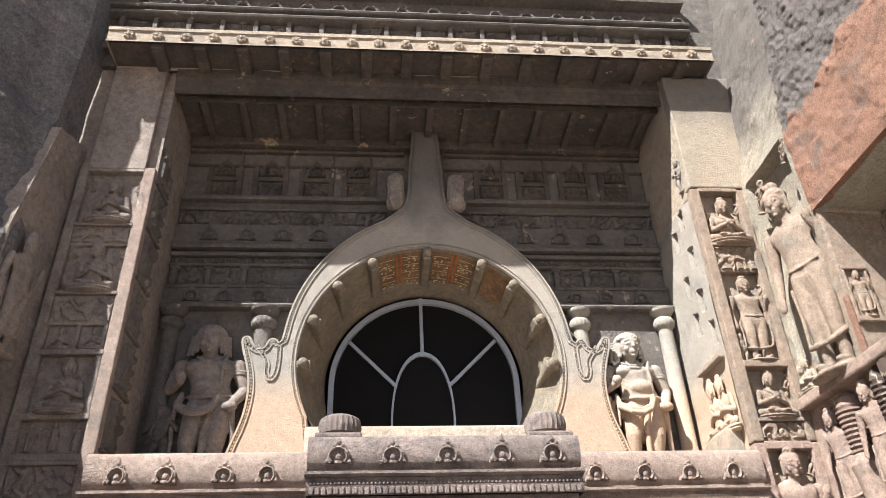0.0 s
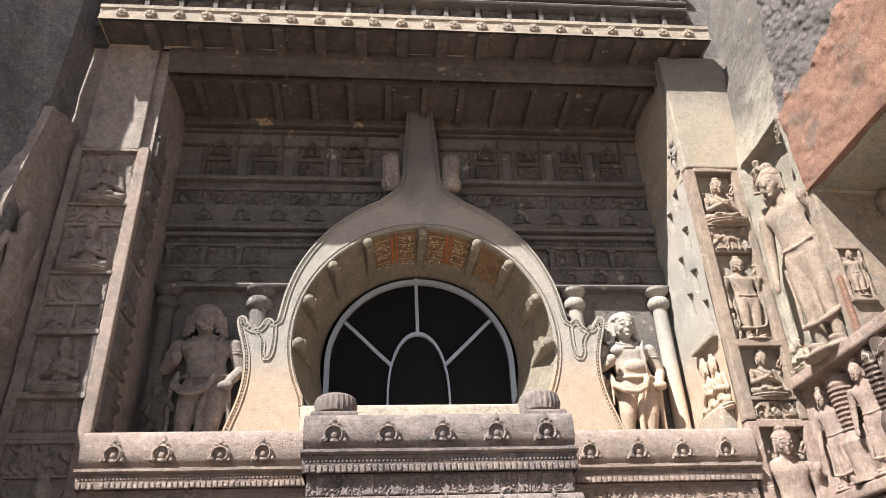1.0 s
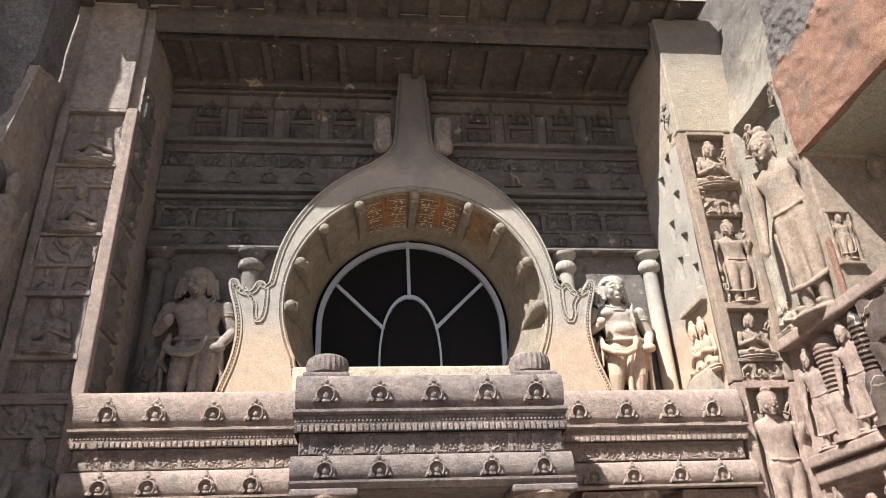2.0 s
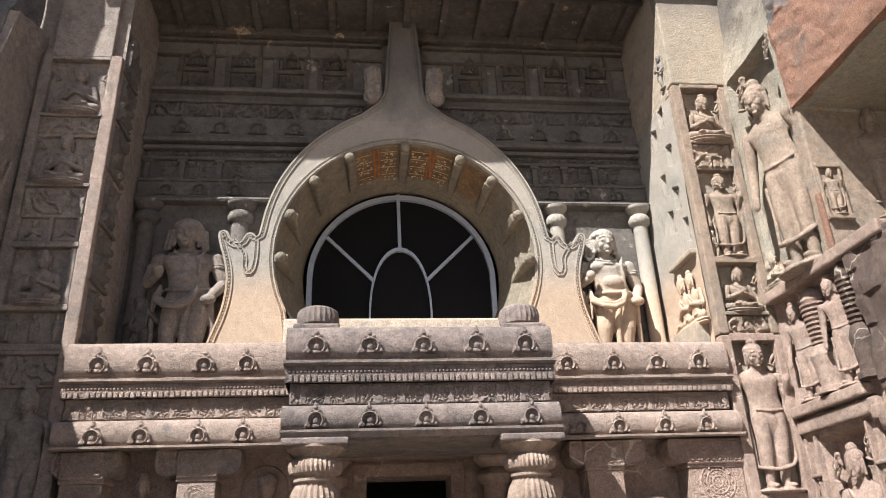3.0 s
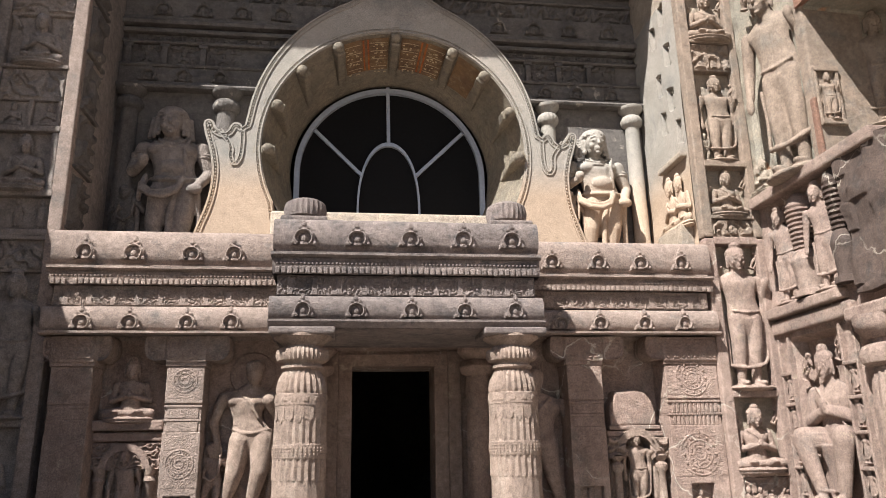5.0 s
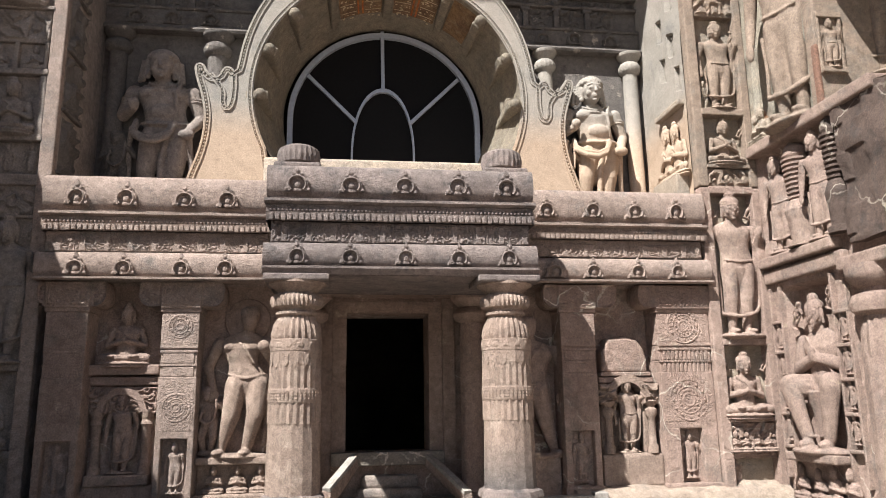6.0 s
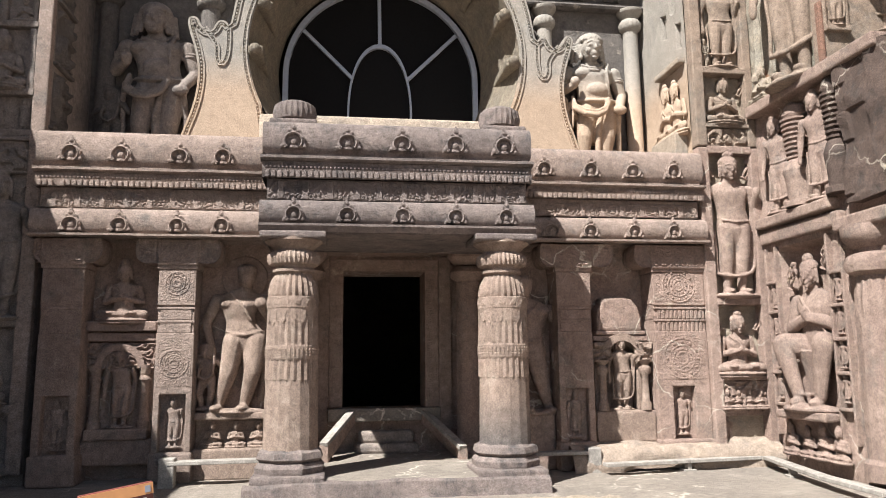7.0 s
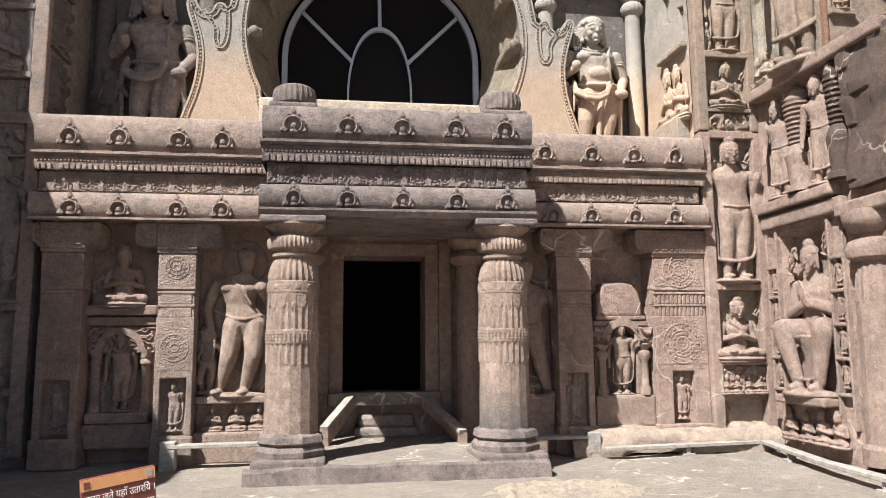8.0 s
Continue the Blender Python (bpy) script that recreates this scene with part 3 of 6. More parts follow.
# rolled ends beside the neck
def scroll_end(q):
    """A leafy scroll: a swelling upright tuft that curls outward at its foot."""
    bm = bmesh.new()
    rows = []
    for z, w, d, o in ((-0.06, 0.05, 0.06, 0.02), (0.0, 0.15, 0.15, 0.03), (0.12, 0.185, 0.18, 0.03), (0.24, 0.16, 0.16, 0.0), (0.45, 0.150, 0.15, 0.0), (0.64, 0.165, 0.15, 0.01), (0.76, 0.14, 0.12, 0.0), (0.82, 0.06, 0.06, 0.0)):
        rows.append([bm.verts.new((q * o + w * (1 + 0.10 * math.cos(9 * a + 6 * z)) * math.cos(a), 0.05 + d * (1 + 0.10 * math.cos(9 * a + 6 * z)) * math.sin(a), z)) for a in (2 * math.pi * i / 36 for i in range(36))])
    for p, r in zip(rows, rows[1:]):
        for i in range(36):
            bm.faces.new((p[i], p[(i + 1) % 36], r[(i + 1) % 36], r[i]))
    bm.faces.new(rows[0][::-1])
    bm.faces.new(rows[-1])
    for i in range(70):
        z = random.uniform(0.05, 0.74)
        a = random.uniform(math.pi, 2 * math.pi)
        bmesh.ops.create_icosphere(bm, subdivisions=1, radius=random.uniform(0.018, 0.032), matrix=Matrix.Translation((q * 0.01 + 0.155 * math.cos(a), 0.05 + 0.155 * math.sin(a), z)))
    return bm


for s in (-1, 1):
    ob = part("rolled_end", scroll_end(s), PIER, great_arch, "pale leafy scroll", smooth=True)
    ob.matrix_basis = pose(s * 0.57, 0.0, 9.98 - 4.76, 0, s * 3, 0)

# vault behind the arch, narrowing to the window
WZ, WR = 6.91, 1.85


def vault(u, v):
    a = math.radians(-32 + 244 * u)
    f = v
    r = R_IN + (WR + 0.08 - R_IN) * f
    z = CZ + (WZ - CZ) * f
    return (r * math.cos(a), AY + 0.02 + 1.65 * f, z + r * math.sin(a))


bm = grid(vault, 64, 6)
structure("vault", bm, VAULT, "curved stone vault inside the great arch", "vault")
RIBS = (-2, 21, 43, 62, 90, 118, 139, 160, 182)


def vault_piece(d0, d1, f0, f1, lift, n=8):
    """A patch of the vault's inner skin between two angles and two depths."""
    def at(u, v):
        a = math.radians(d0 + (d1 - d0) * u)
        f = f0 + (f1 - f0) * v
        r = R_IN + (WR + 0.08 - R_IN) * f - lift
        return (r * math.cos(a), AY + 0.02 + 1.65 * f, CZ + (WZ - CZ) * f + r * math.sin(a))
    return grid(at, n, 4)


for k, (d0, d1) in list(enumerate(zip(RIBS[1:-1], RIBS[2:])))[1:5]:
    P = thing("painted_panel", "faded painted plaster panel on the vault", "mural", "vault murals")
    part("plaster", vault_piece(d0 + 3, d1 - 3, 0.05, 0.62, 0.012), PLASTER if k in (1, 2, 3) else VAULT, P)
    c = (d0 + d1) / 2
    if k in (2, 3):
        part("red_stripe", vault_piece(c - 1.6, c - 0.7, 0.06, 0.6, 0.018, 2), PAINT_RED, P)
        part("red_stripe", vault_piece(c + 0.7, c + 1.6, 0.06, 0.6, 0.018, 2), PAINT_RED, P)
        rnd = random.Random(k)
        bm = bmesh.new()
        for f in (0.12, 0.26, 0.40, 0.54):
            for s0, s1 in ((d0 + 3.6, c - 2.2), (c + 2.2, d1 - 3.6)):
                m = vault_piece(s0, s1, f, f + 0.012, 0.018, 4)
                me = bpy.data.meshes.new("tmp")
                m.to_mesh(me)
                m.free()
                bm.from_mesh(me)
                bpy.data.meshes.remove(me)
                for q in range(7):
                    a0 = rnd.uniform(s0, s1 - 1.0)
                    ff = f + rnd.uniform(0.02, 0.11)
                    m = vault_piece(a0, a0 + rnd.uniform(0.5, 1.4), ff, ff + rnd.uniform(0.01, 0.03), 0.018, 1)
                    me = bpy.data.meshes.new("tmp")
                    m.to_mesh(me)
                    m.free()
                    bm.from_mesh(me)
                    bpy.data.meshes.remove(me)
        tagged(part("cream_pattern", bm, PAINT_CREAM, P, "faded cream painted pattern"), kind="stuff")
for i, deg in enumerate(RIBS):
    a = math.radians(deg)
    rib = thing("vault_rib", "stone rafter on the vault with a rounded worn end", "rib", "vault rafters", at=(0, AY, CZ))
    bm = bmesh.new()
    rbox(bm, -0.085, 0.085, -0.05, 1.30, -0.24, 0.14, 0.035)
    ob = part("rafter", bm, VAULT, rib)
    ob.matrix_basis = pose(R_IN * math.cos(a), 0.04, R_IN * math.sin(a), 4 * math.sin(a), 0, 0) @ Matrix.Rotation(math.pi / 2 - a, 4, "Y")
    bm = bmesh.new()
    bmesh.ops.create_uvsphere(bm, u_segments=12, v_segments=8, radius=0.10)
    ob = part("rib_end", bm, VAULT, rib, smooth=True)
    ob.location = ((R_IN - 0.11) * math.cos(a), -0.03, (R_IN - 0.11) * math.sin(a))

# window
WY = 3.12
window = thing("window_1", "arched window with grey metal bars and dark wire screen", "window", kind="structure", at=(0, WY, 5.6))


def flat_arch(r0, r1, cz, foot, y0, y1, sx=1.0, n=48):
    bm = bmesh.new()
    pts = [(sx, foot)] + [(sx * math.cos(math.pi * i / n), math.sin(math.pi * i / n)) for i in range(n + 1)] + [(-sx, foot)]
    prev = None
    for k, (c, s) in enumerate(pts):
        end = k in (0, len(pts) - 1)
        cur = []
        for r in (r0, r1):
            for y in (y0, y1):
                cur.append(bm.verts.new((c / sx * r * (sx if not end else sx), y, (foot if end else cz + s * r))))
        if prev:
            for q in ((0, 2), (2, 3), (3, 1), (1, 0)):
                bm.faces.new((prev[q[0]], prev[q[1]], cur[q[1]], cur[q[0]]))
        prev = cur
    bmesh.ops.recalc_face_normals(bm, faces=bm.faces)
    return bm


part("window_frame", flat_arch(1.75, 1.85, WZ - 5.6, 0.0, -0.05, 0.06), STEEL, window, "grey painted arched metal frame")
bm = bmesh.new()
n = 40
for i in range(n):
    cur = []
    for k in (i, i + 1):
        a = math.pi * k / n
        for r in (0.0, 0.075):
            for y in (-0.05, 0.03):
                cur.append(bm.verts.new(((0.575 + r * 0.5) * math.cos(a) - 0.04, y, (0.45 if math.sin(a) < 0.02 else 0.45) + (1.46 + r) * math.sin(a) ** 0.8)))
    for q in ((0, 2, 6, 4), (0, 4, 5, 1), (2, 3, 7, 6)):
        bm.faces.new([cur[j] for j in q])
bmesh.ops.recalc_face_normals(bm, faces=bm.faces)
part("inner_arch_bar", bm, STEEL, window)


def bar(p, q, w=0.07, d=0.06):
    (x0, z0), (x1, z1) = p, q
    l = math.dist(p, q)
    bm = bmesh.new()
    rbox(bm, -w / 2, w / 2, -0.04, -0.04 + d, 0, l, 0.008)
    return turned(bm, Matrix.Translation((x0, 0, z0)) @ Matrix.Rotation(math.atan2(x1 - x0, z1 - z0), 4, "Y"))


part("bar", bar((-0.04, 1.9), (-0.06, 3.2)), STEEL, window)
part("bar", bar((-0.55, 1.27), (-1.49, 2.21)), STEEL, window)
part("bar", bar((0.49, 1.30), (1.44, 2.25)), STEEL, window)
bm = bmesh.new()
c0 = bm.verts.new((0, 0.05, 1.0))
rim = [bm.verts.new((-1.81, 0.05, -0.1))] + [bm.verts.new((-1.81 * math.cos(math.pi * i / 32), 0.05, WZ - 5.6 + 1.81 * math.sin(math.pi * i / 32))) for i in range(33)] + [bm.verts.new((1.81, 0.05, -0.1))]
for p, q in zip(rim, rim[1:]):
    bm.faces.new((c0, p, q))
bm.faces.new((c0, rim[-1], rim[0]))
part("screen", bm, MESH, window, "dark fine wire screen")
tagged(part("window_sill", slab(-2.02, 2.02, 0.9, 3.3, 4.7, 5.39, 0.04), SILL), "cream stone sill below the arched window", "sill", kind="structure")

# ---- upper cornice and soffits ----
XC0, XC1 = -6.0, 5.65
TOP = thing("upper_cornice", "long sunlit stone cornice with carved rosettes", "cornice")
part("upper_cornice_band", swept([(0.3, 12.28), (0.3, 12.66), (-0.42, 12.66), (-0.42, 12.58), (-0.39, 12.57), (-0.39, 12.32), (-0.42, 12.31), (-0.42, 12.28)], XC0, XC1, 0.2), PALE, TOP)
bm = bmesh.new()
box(bm, XC0, XC1, -0.30, 0.30, 12.36, 12.6)
part("soffit", bm, SOOT_SHADE, TOP)
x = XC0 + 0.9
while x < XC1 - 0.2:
    part("soffit_rib", slab(x - 0.11, x + 0.11, -0.33, 0.3, 12.22, 12.40, 0.02), SOOT_SHADE, TOP)
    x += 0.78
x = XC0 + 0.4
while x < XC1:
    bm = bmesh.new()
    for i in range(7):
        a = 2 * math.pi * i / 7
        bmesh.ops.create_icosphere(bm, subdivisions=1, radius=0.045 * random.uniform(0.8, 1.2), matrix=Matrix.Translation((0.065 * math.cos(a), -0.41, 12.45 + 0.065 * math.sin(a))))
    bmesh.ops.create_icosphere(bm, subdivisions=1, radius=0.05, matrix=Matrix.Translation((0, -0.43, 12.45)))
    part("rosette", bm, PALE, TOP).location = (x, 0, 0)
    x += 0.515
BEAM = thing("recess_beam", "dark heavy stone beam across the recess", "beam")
part("beam", swept([(0.62, 11.78), (0.62, 12.36), (0.30, 12.36), (0.28, 12.1), (0.34, 12.05), (0.34, 11.80), (0.40, 11.78)], XL + 0.01, XR - 0.01), SOOT_SHADE, BEAM)
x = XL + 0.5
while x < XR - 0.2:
    part("coffer_rib", slab(x - 0.07, x + 0.07, 0.62, 1.98, 11.76, 11.92, 0.02), SOOT_SHADE, BEAM)
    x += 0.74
part("coffer_rail", slab(XL + 0.01, XR - 0.01, 1.78, 2.0, 11.70, 11.9, 0.02), SOOT_SHADE, BEAM)
bm = bmesh.new()
box(bm, -9, 7.5, 0.30, 4.0, 12.36, 16)
structure("wall_top", bm, GREY_SHADED, "carved stone front above the long cornice")

# ---- statues: each one plain mesh ----
def cap(bm, p0, r0, p1, r1, sy=1.0):
    """A tapered limb with round ends."""
    p0, p1 = Vector(p0), Vector(p1)
    ax = (p1 - p0)
    l = ax.length
    rot = ax.to_track_quat("Z", "Y").to_matrix().to_4x4()
    n, prev = 12, None
    rows = [(-r0, 0.0)] + [(-r0 * math.cos(math.radians(t)), r0 * math.sin(math.radians(t))) for t in (35, 65, 90)] + [(l + r1 * math.sin(math.radians(t)), r1 * math.cos(math.radians(t))) for t in (0, 30, 60)] + [(l + r1, 0.0)]
    m = Matrix.Translation(p0) @ rot
    for z, r in rows:
        cur = [bm.verts.new(m @ Vector((max(r, 1e-4) * math.cos(2 * math.pi * i / n), max(r, 1e-4) * math.sin(2 * math.pi * i / n), z))) for i in range(n)]
        if prev:
            for i in range(n):
                bm.faces.new((prev[i], prev[(i + 1) % n], cur[(i + 1) % n], cur[i]))
        else:
            bm.faces.new(cur[::-1])
        prev = cur
    bm.faces.new(prev)


def ball(nu, nv):
    vs = [(math.sin(math.pi * j / nv) * math.cos(2 * math.pi * i / nu), math.sin(math.pi * j / nv) * math.sin(2 * math.pi * i / nu), math.cos(math.pi * j / nv)) for j in range(1, nv) for i in range(nu)]
    fs = [(j * nu + i, (j + 1) * nu + i, (j + 1) * nu + (i + 1) % nu, j * nu + (i + 1) % nu) for j in range(nv - 2) for i in range(nu)]
    return vs, fs + [tuple(range(nu)), tuple(range((nv - 2) * nu, (nv - 1) * nu))[::-1]]


BIG, SMALL = ball(16, 12), ball(8, 6)


def ell(bm, c, r):
    vs, fs = SMALL if max(r) < 0.03 else BIG
    v = [bm.verts.new((c[0] + x * r[0], c[1] + y * r[1], c[2] + z * r[2])) for x, y, z in vs]
    for f in fs:
        bm.faces.new([v[k] for k in f])


def loft(bm, secs, n=20):
    """A closed body of smooth cross-sections (z, x, y, half width, half depth), bottom to top."""
    rows = []
    for i in range(len(secs) - 1):
        p0, p1, p2, p3 = (secs[max(0, i - 1)], secs[i], secs[i + 1], secs[min(len(secs) - 1, i + 2)])
        for k in range(4):
            t = k / 4
            rows.append([0.5 * (2 * b + (c - a) * t + (2 * a - 5 * b + 4 * c - d) * t * t + (3 * b - a - 3 * c + d) * t ** 3) for a, b, c, d in zip(p0, p1, p2, p3)])
    rows.append(secs[-1])
    prev = None
    for z, x, y, w, d in rows:
        cur = [bm.verts.new((x + max(w, 0.002) * math.cos(2 * math.pi * i / n), y + max(d, 0.002) * math.sin(2 * math.pi * i / n), z)) for i in range(n)]
        if prev:
            for i in range(n):
                bm.faces.new((prev[i], prev[(i + 1) % n], cur[(i + 1) % n], cur[i]))
        else:
            bm.faces.new(cur[::-1])
        prev = cur
    bm.faces.new(prev)


def cord(bm, pts, r):
    """A rope of even thickness through points."""
    for p, q in zip(pts, pts[1:]):
        cap(bm, p, r, q, r)


def dome_of_curls(bm, c, r, size, count, low=0.0):
    for k in range(count):
        e = math.asin(low + (1 - low) * (k + 0.5) / count)
        a = 2.39996 * k
        ell(bm, (c[0] + r[0] * math.cos(a) * math.cos(e), c[1] + r[1] * math.sin(a) * math.cos(e), c[2] + r[2] * math.sin(e)), (size, size, size))


def carved_head(bm, x, y, z, s, style="curls", nod=0.0, turn=0.0):
    """A head of height s with its chin at z: brow, lids, nose, lips, long ears and hair."""
    h = bmesh.new()
    ell(h, (0, 0.0, 0.58 * s), (0.385 * s, 0.45 * s, 0.45 * s))
    ell(h, (0, -0.05 * s, 0.27 * s), (0.295 * s, 0.36 * s, 0.27 * s))
    if style != "worn":
        cap(h, (0, -0.41 * s, 0.60 * s), 0.035 * s, (0, -0.47 * s, 0.40 * s), 0.062 * s)
        ell(h, (0, -0.39 * s, 0.25 * s), (0.13 * s, 0.055 * s, 0.030 * s))
        ell(h, (0, -0.385 * s, 0.185 * s), (0.10 * s, 0.055 * s, 0.032 * s))
        ell(h, (0, -0.34 * s, 0.06 * s), (0.11 * s, 0.08 * s, 0.07 * s))
        for q in (-1, 1):
            ell(h, (q * 0.165 * s, -0.365 * s, 0.535 * s), (0.11 * s, 0.055 * s, 0.060 * s))
            cord(h, [(q * 0.04 * s, -0.41 * s, 0.66 * s), (q * 0.17 * s, -0.40 * s, 0.70 * s), (q * 0.30 * s, -0.32 * s, 0.66 * s)], 0.024 * s)
            ell(h, (q * 0.20 * s, -0.25 * s, 0.36 * s), (0.13 * s, 0.13 * s, 0.14 * s))
            cap(h, (q * 0.40 * s, 0.02 * s, 0.62 * s), 0.075 * s, (q * 0.40 * s, 0.0, 0.14 * s), 0.065 * s)
    if style == "curls":
        ell(h, (0, 0.07 * s, 0.74 * s), (0.405 * s, 0.43 * s, 0.33 * s))
        dome_of_curls(h, (0, 0.07 * s, 0.74 * s), (0.395 * s, 0.425 * s, 0.33 * s), 0.055 * s, 130)
        ell(h, (0, 0.06 * s, 1.10 * s), (0.23 * s, 0.23 * s, 0.20 * s))
        dome_of_curls(h, (0, 0.06 * s, 1.10 * s), (0.23 * s, 0.23 * s, 0.21 * s), 0.058 * s, 34)
    elif style == "wig":
        ell(h, (0.02 * s, 0.14 * s, 0.76 * s), (0.46 * s, 0.42 * s, 0.36 * s))
        dome_of_curls(h, (0.02 * s, 0.13 * s, 0.76 * s), (0.47 * s, 0.47 * s, 0.38 * s), 0.070 * s, 110)
        for q in (-1, 1):
            for k in range(7):
                for dx in (0.0, 0.13):
                    ell(h, (q * (0.47 + dx + 0.015 * k) * s, (0.10 + dx) * s, (0.74 - 0.115 * k) * s), (0.085 * s, 0.10 * s, 0.075 * s))
            ell(h, (q * 0.42 * s, -0.05 * s, 0.14 * s), (0.09 * s, 0.08 * s, 0.10 * s))
    else:
        ell(h, (0, 0.05 * s, 0.78 * s), (0.43 * s, 0.44 * s, 0.34 * s))
    bmesh.ops.transform(h, matrix=pose(x, y, z, nod, 0, turn), verts=h.verts)
    me = bpy.data.meshes.new("tmp")
    h.to_mesh(me)
    h.free()
    bm.from_mesh(me)
    bpy.data.meshes.remove(me)


def arm(bm, shoulder, elbow, wrist, r=0.042, palm=(0.026, 0.016, 0.042), drop=0.04):
    cap(bm, shoulder, r, elbow, r * 0.80)
    cap(bm, elbow, r * 0.80, wrist, r * 0.56)
    ell(bm, (wrist[0], wrist[1] - 0.012, wrist[2] + drop), palm)


def standing(style="curls", sway=0.02):
    """A robed figure, one open hand lowered, the other lifting the hem of the robe."""
    bm = bmesh.new()
    s = sway
    carved_head(bm, -s * 0.4, -0.03, 0.81, 0.155, style, 6)
    cap(bm, (0, 0, 0.76), 0.048, (-s * 0.4, -0.015, 0.83), 0.042)
    loft(bm, [(0.42, s, 0, 0.108, 0.058), (0.48, s, 0, 0.120, 0.064), (0.535, s, -0.004, 0.116, 0.062), (0.595, s * 0.6, -0.004, 0.108, 0.060), (0.66, s * 0.3, -0.008, 0.115, 0.064), (0.715, 0, -0.008, 0.136, 0.066), (0.755, 0, 0, 0.146, 0.056), (0.785, 0, 0.002, 0.10, 0.048), (0.81, 0, 0, 0.05, 0.044)])
    for q in (-1, 1):
        cap(bm, (q * 0.060 + s, -0.005, 0.47), 0.062, (q * 0.058 + s * 0.5, -0.016, 0.27), 0.048)
        cap(bm, (q * 0.058 + s * 0.5, -0.016, 0.27), 0.048, (q * 0.052, 0.0, 0.055), 0.030)
        ell(bm, (q * 0.062, -0.045, 0.030), (0.034, 0.068, 0.022))
    loft(bm, [(0.135, 0, 0.010, 0.104, 0.030), (0.20, 0, 0.010, 0.100, 0.030), (0.32, s * 0.6, 0.008, 0.104, 0.034), (0.41, s, -0.004, 0.110, 0.052), (0.47, s, -0.008, 0.116, 0.060)])
    # hem, flaring up to the lifted side, and the falling edge of the robe
    cord(bm, [(-0.118, -0.02, 0.150), (-0.06, -0.050, 0.137), (0.0, -0.055, 0.134), (0.06, -0.050, 0.142), (0.115, -0.03, 0.160), (0.150, -0.01, 0.195), (0.172, 0.0, 0.26), (0.180, 0.0, 0.40), (0.192, -0.01, 0.56), (0.186, -0.04, 0.66)], 0.013)
    loft(bm, [(0.17, 0.130, 0.015, 0.034, 0.016), (0.30, 0.150, 0.015, 0.032, 0.016), (0.55, 0.172, 0.012, 0.026, 0.018), (0.68, 0.178, 0.0, 0.018, 0.02)])
    cord(bm, [(-0.125, -0.01, 0.16), (-0.118, 0.0, 0.30), (-0.125, 0.0, 0.45)], 0.012)
    cord(bm, [(-0.095 + s, -0.052, 0.520), (s, -0.071, 0.508), (0.095 + s, -0.052, 0.520)], 0.0075)
    arm(bm, (-0.148, 0, 0.742), (-0.186, 0.012, 0.580), (-0.182, -0.025, 0.435), 0.040, (0.026, 0.014, 0.044), -0.04)
    arm(bm, (0.148, 0, 0.742), (0.190, 0.012, 0.585), (0.165, -0.075, 0.690), 0.040, (0.026, 0.022, 0.036), 0.03)
    ell(bm, (0, -0.01, 0.0), (0.175, 0.105, 0.026))
    return bm


